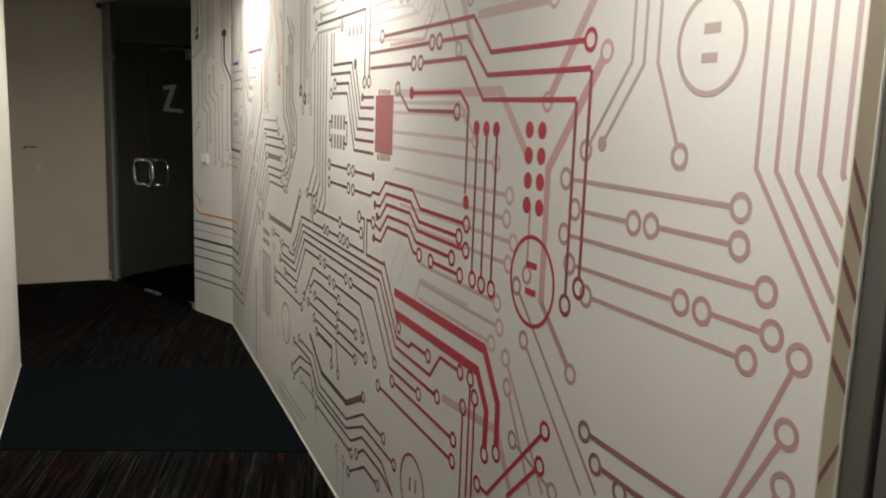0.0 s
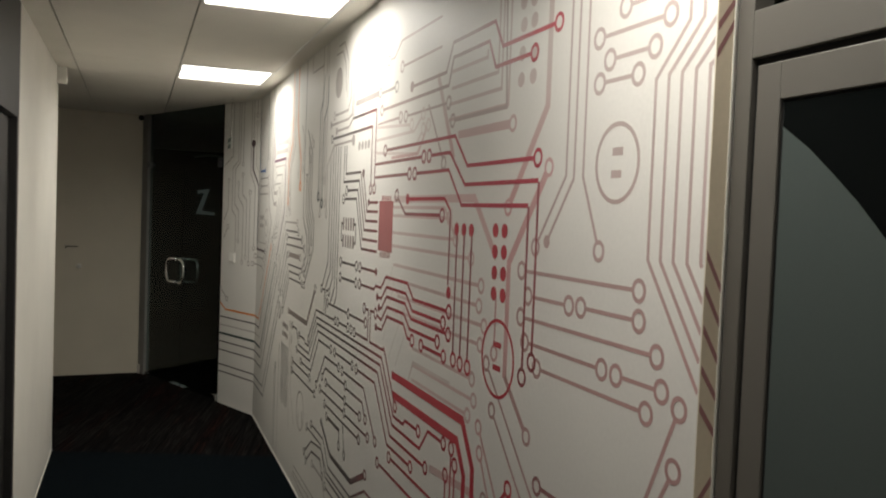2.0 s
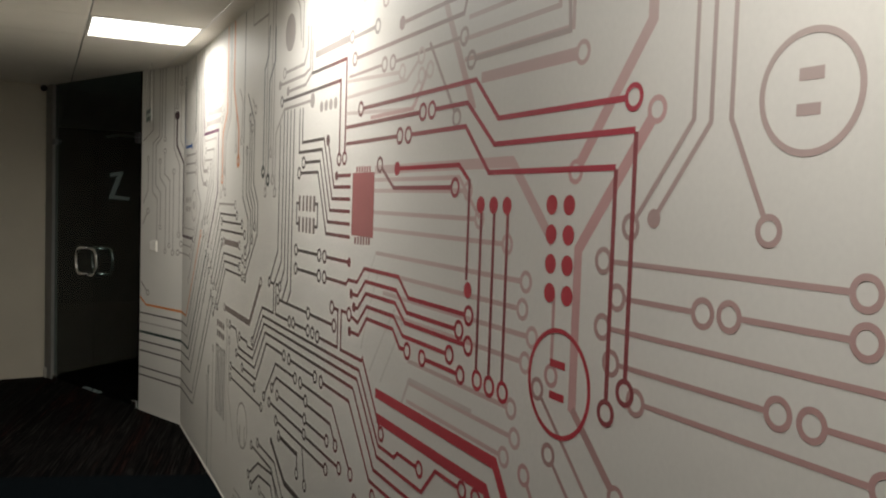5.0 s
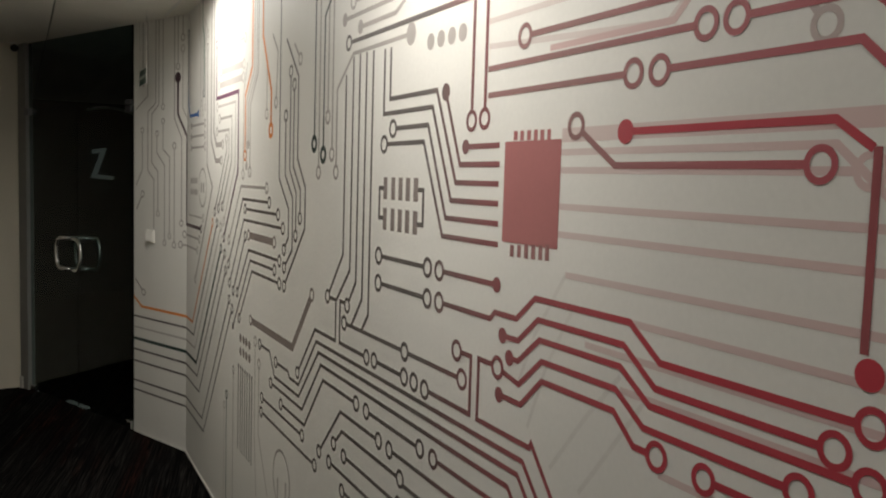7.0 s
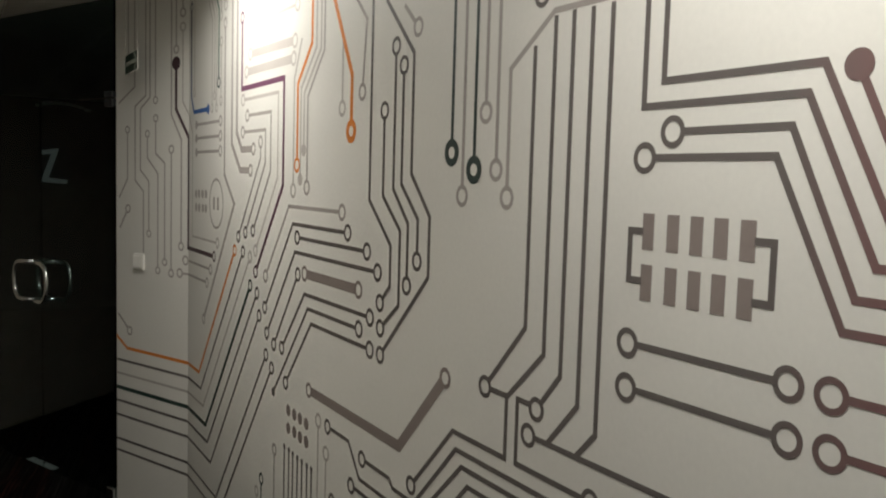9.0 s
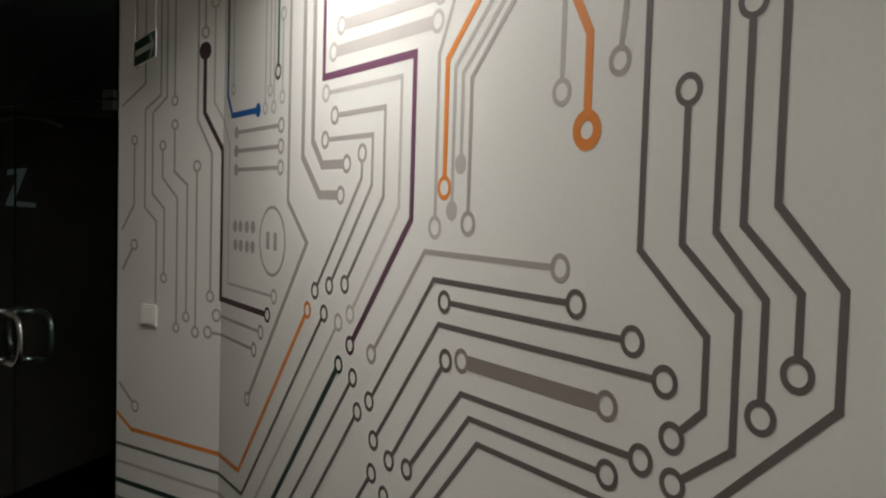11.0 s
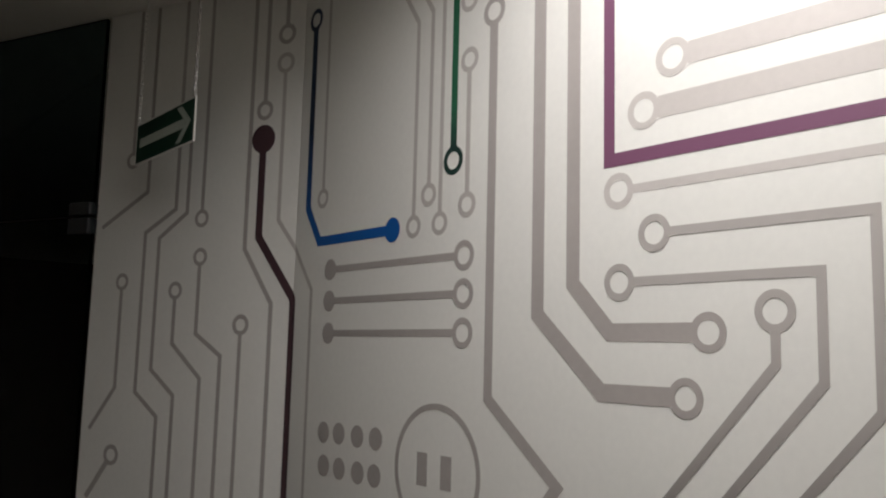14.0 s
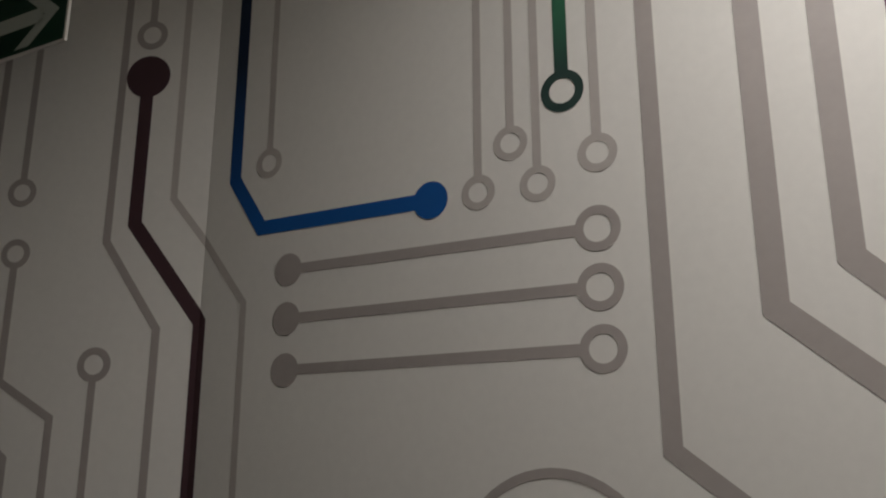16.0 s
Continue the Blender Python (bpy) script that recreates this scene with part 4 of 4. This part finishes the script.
part("stroke", bm, M_emblem, emblem)
bm = bmesh.new()
arc = [(0.75 * math.cos(radians(a)) + 0.12, 0.75 * math.sin(radians(a))) for a in range(66, 115, 6)]
for a, b in zip(arc, arc[1:]):
    block(a[0], -0.02, a[1], b[0], 0.0, a[1] + 0.035, 0.0, bm)
part("arc", bm, material("dim_grey_arc", (0.3, 0.32, 0.31), 0.5), emblem, "faint grey arc")

# ---- metal framed door in the long wall ----
FACE = WALL + 0.040
metal = thing("metal_door", "closed grey metal-framed door with dark glass and frosted film", "door", (FACE, 0.808, 0))
# leaf runs toward the rear of the corridor, along -y
part("frame_post", block(0.0, -0.040, 0, 0.10, -0.002, HIGH - 0.002, 0.002), M_frame, metal)
part("frame_post", block(0.0, -1.036, 0, 0.10, -0.99, HIGH - 0.002, 0.002), M_frame, metal)
part("frame_head", block(0.0, -0.99, 1.964, 0.10, -0.040, 2.044, 0.002), M_frame, metal)
part("frame_top", block(0.0, -0.99, HIGH - 0.05, 0.10, -0.040, HIGH - 0.002, 0.002), M_frame, metal)
part("gasket", block(0.012, -0.99, 0.0, 0.09, -0.040, 1.964, 0.0), M_gasket, metal, "black rubber seal")
pane = part("transom_pane", block(0.04, -0.99, 2.044, 0.048, -0.040, HIGH - 0.05), M_glass_dark, metal, "dark glass pane")
L0, L1 = -0.052, -0.978
for name, a in (("leaf_stile", (L0 - 0.054, L0, 0.008, 1.951)), ("leaf_stile", (L1, L1 + 0.066, 0.008, 1.951)), ("leaf_rail", (L1 + 0.066, L0 - 0.054, 1.889, 1.951)), ("leaf_rail", (L1 + 0.066, L0 - 0.054, 0.008, 0.12))):
    part(name, block(0.004, a[0], a[2], 0.06, a[1], a[3], 0.002), M_frame, metal)
part("bead", block(0.0105, L1 + 0.066, 0.12, 0.0118, L0 - 0.054, 1.889), M_gasket, metal, "black glazing bead")
part("glass_pane", block(0.0085, L1 + 0.072, 0.126, 0.0102, L0 - 0.060, 1.884), material("black_glass", (0.003, 0.004, 0.004), 0.06, vary=0.1, Specular_IOR_Level=0.2), metal, "dark glass")
bm = bmesh.new()
edge = [(L0 - 0.061, 1.845), (L0 - 0.12, 1.806), (L0 - 0.17, 1.765), (L0 - 0.22, 1.722), (L0 - 0.27, 1.672), (L0 - 0.33, 1.595), (L0 - 0.39, 1.49), (L0 - 0.45, 1.36), (L0 - 0.51, 1.20), (L0 - 0.56, 1.0), (L0 - 0.60, 0.7), (L0 - 0.62, 0.3), (L0 - 0.625, 0.127), (L0 - 0.061, 0.127)]
bm.faces.new([bm.verts.new((0.0080, y, z)) for y, z in edge])
part("frosted_film", bm, M_frost, metal, "grey-green frosted film with a curved edge")

# ---- dark door in the west wall ----
west = thing("dark_door", "closed black door in a black frame in the off-white wall", "door", (WEST, 3.79, 0))
part("frame_post", block(-0.12, -0.06, 0, 0.002, -0.002, HIGH - 0.003, 0.002), M_black, west)
part("frame_post", block(-0.12, -0.978, 0, 0.002, -0.92, HIGH - 0.003, 0.002), M_black, west)
part("frame_head", block(-0.12, -0.92, 2.04, 0.002, -0.06, HIGH - 0.003, 0.002), M_black, west)
part("door_leaf", block(-0.08, -0.915, 0.008, -0.03, -0.065, 2.035, 0.002), M_black, west)

# ---- small fittings ----
def on_turned_wall(u, lift):
    p = place(BEND + u, 0, lift)
    return p.x, p.y


TURNED = math.degrees(math.atan2(seg.y, seg.x))
x, y = on_turned_wall(0.385, 0.0)
switch = thing("light_switch", "square white plastic rocker light switch on the mural wall", "light switch", (x, y, 1.258), TURNED)
side = 1 if (Vector((-math.sin(radians(TURNED)), math.cos(radians(TURNED)))).dot(out) > 0) else -1
part("plate", block(-0.040, 0.0, -0.040, 0.040, side * 0.010, 0.040, 0.003), M_white, switch)
bm = block(-0.031, side * 0.009, -0.031, 0.031, side * 0.017, 0.031, 0.003)
for v in bm.verts:  # pressed at one side, so it stands tilted
    if abs(v.co.y) > 0.0125:
        v.co.y += side * 0.006 * v.co.x / 0.031
part("rocker", bm, M_white, switch)

sign = thing("exit_sign", "dark green hanging exit sign with a pale arrow, on two chains", "sign", (0.680, 6.632, 2.197))
part("board", block(-0.0012, -0.152, -0.042, 0.0012, 0.152, 0.042), M_sign, sign)
bm = bmesh.new()
for quad in (((0.132, -0.010), (-0.112, -0.010), (-0.112, 0.010), (0.132, 0.010)), ((-0.066, 0.037), (-0.092, 0.037), (-0.140, 0.0), (-0.114, 0.0)), ((-0.114, 0.0), (-0.140, 0.0), (-0.092, -0.037), (-0.066, -0.037))):
    bm.faces.new([bm.verts.new((-0.0019, a, b)) for a, b in quad])
part("arrow", bm, M_arrow, sign, "pale arrow")
bm = bmesh.new()
for a in ((-0.155, -0.045, 0.155, -0.042), (-0.155, 0.042, 0.155, 0.045)):
    block(-0.0016, a[0], a[1], 0.0016, a[2], a[3], 0.0, bm)
for a in (-0.155, 0.152):
    block(-0.0016, a, -0.042, 0.0016, a + 0.003, 0.042, 0.0, bm)
part("edge", bm, M_white, sign, "thin pale edge")
for yy in (-0.147, 0.147):
    bm = bmesh.new()
    z, turn = 0.048, 0
    while z < HIGH - 2.197 - 0.004:
        one = tube([(0, 0.0028 * math.cos(k * math.tau / 10), 0.007 * math.sin(k * math.tau / 10)) for k in range(10)], 0.0009, 5, True)
        spin = Matrix.Translation((0, yy, z)) @ Matrix.Rotation(radians(90 * turn), 4, "Z")
        mesh = bpy.data.meshes.new("link")
        one.transform(spin)
        one.to_mesh(mesh)
        one.free()
        bm.from_mesh(mesh)
        bpy.data.meshes.remove(mesh)
        z, turn = z + 0.0115, 1 - turn
    part("chain", bm, M_steel, sign, "thin steel chain")

sensor = thing("motion_sensor", "small white box sensor at the wall corner under the ceiling", "sensor", (WEST + 0.029, 5.66, 2.498))
part("housing", block(-0.03, -0.035, -0.058, 0.028, 0.035, 0.055, 0.006), M_white, sensor)
part("lens", block(0.020, -0.02, -0.045, 0.032, 0.02, -0.005, 0.005), M_white, sensor)

camera_dome = thing("security_camera", "small dark corner camera under the ceiling by the glass door", "camera", (0.01, 8.36, 2.518))
bm = bmesh.new()
bmesh.ops.create_uvsphere(bm, u_segments=16, v_segments=10, radius=0.028)
part("dome", bm, M_black, camera_dome, "black dome")
part("bracket", block(-0.022, -0.01, 0.0, 0.022, 0.05, 0.036, 0.003), M_white, camera_dome)

knob = thing("wall_button", "small round white button on the end wall", "wall button", (-0.526, 8.370, 1.058))
bm = bmesh.new()
bmesh.ops.create_cone(bm, cap_ends=True, segments=20, radius1=0.024, radius2=0.020, depth=0.016)
bm.transform(Matrix.Rotation(radians(90), 4, "X"))
part("cap", bm, M_white, knob)
hook = thing("wall_hook", "thin dark metal hook strip on the end wall", "wall hook", (-0.593, 8.371, 1.247))
part("strip", block(-0.055, -0.014, -0.004, 0.055, 0.004, 0.004, 0.001), M_black, hook)
part("tab", block(-0.055, -0.012, -0.022, -0.046, 0.004, -0.004, 0.001), M_black, hook)

# thin white floor trims
structure("baseboard_east", block(WALL - 0.004, 0.812, 0.0, WALL, BEND, 0.008), M_skirt, "thin white strip where mural wall meets carpet")
p0, p1 = on_turned_wall(0.0, 0.004), on_turned_wall(0.56, 0.004)
structure("baseboard_turn", prism([p0, p1, on_turned_wall(0.56, 0.0), on_turned_wall(0.0, 0.0)], 0, 0.008), M_skirt, "thin white strip where turned wall meets carpet")
structure("baseboard_west", block(WEST, 3.79, 0, WEST + 0.004, 5.745, 0.007), M_skirt, "thin white strip where plain wall meets carpet")
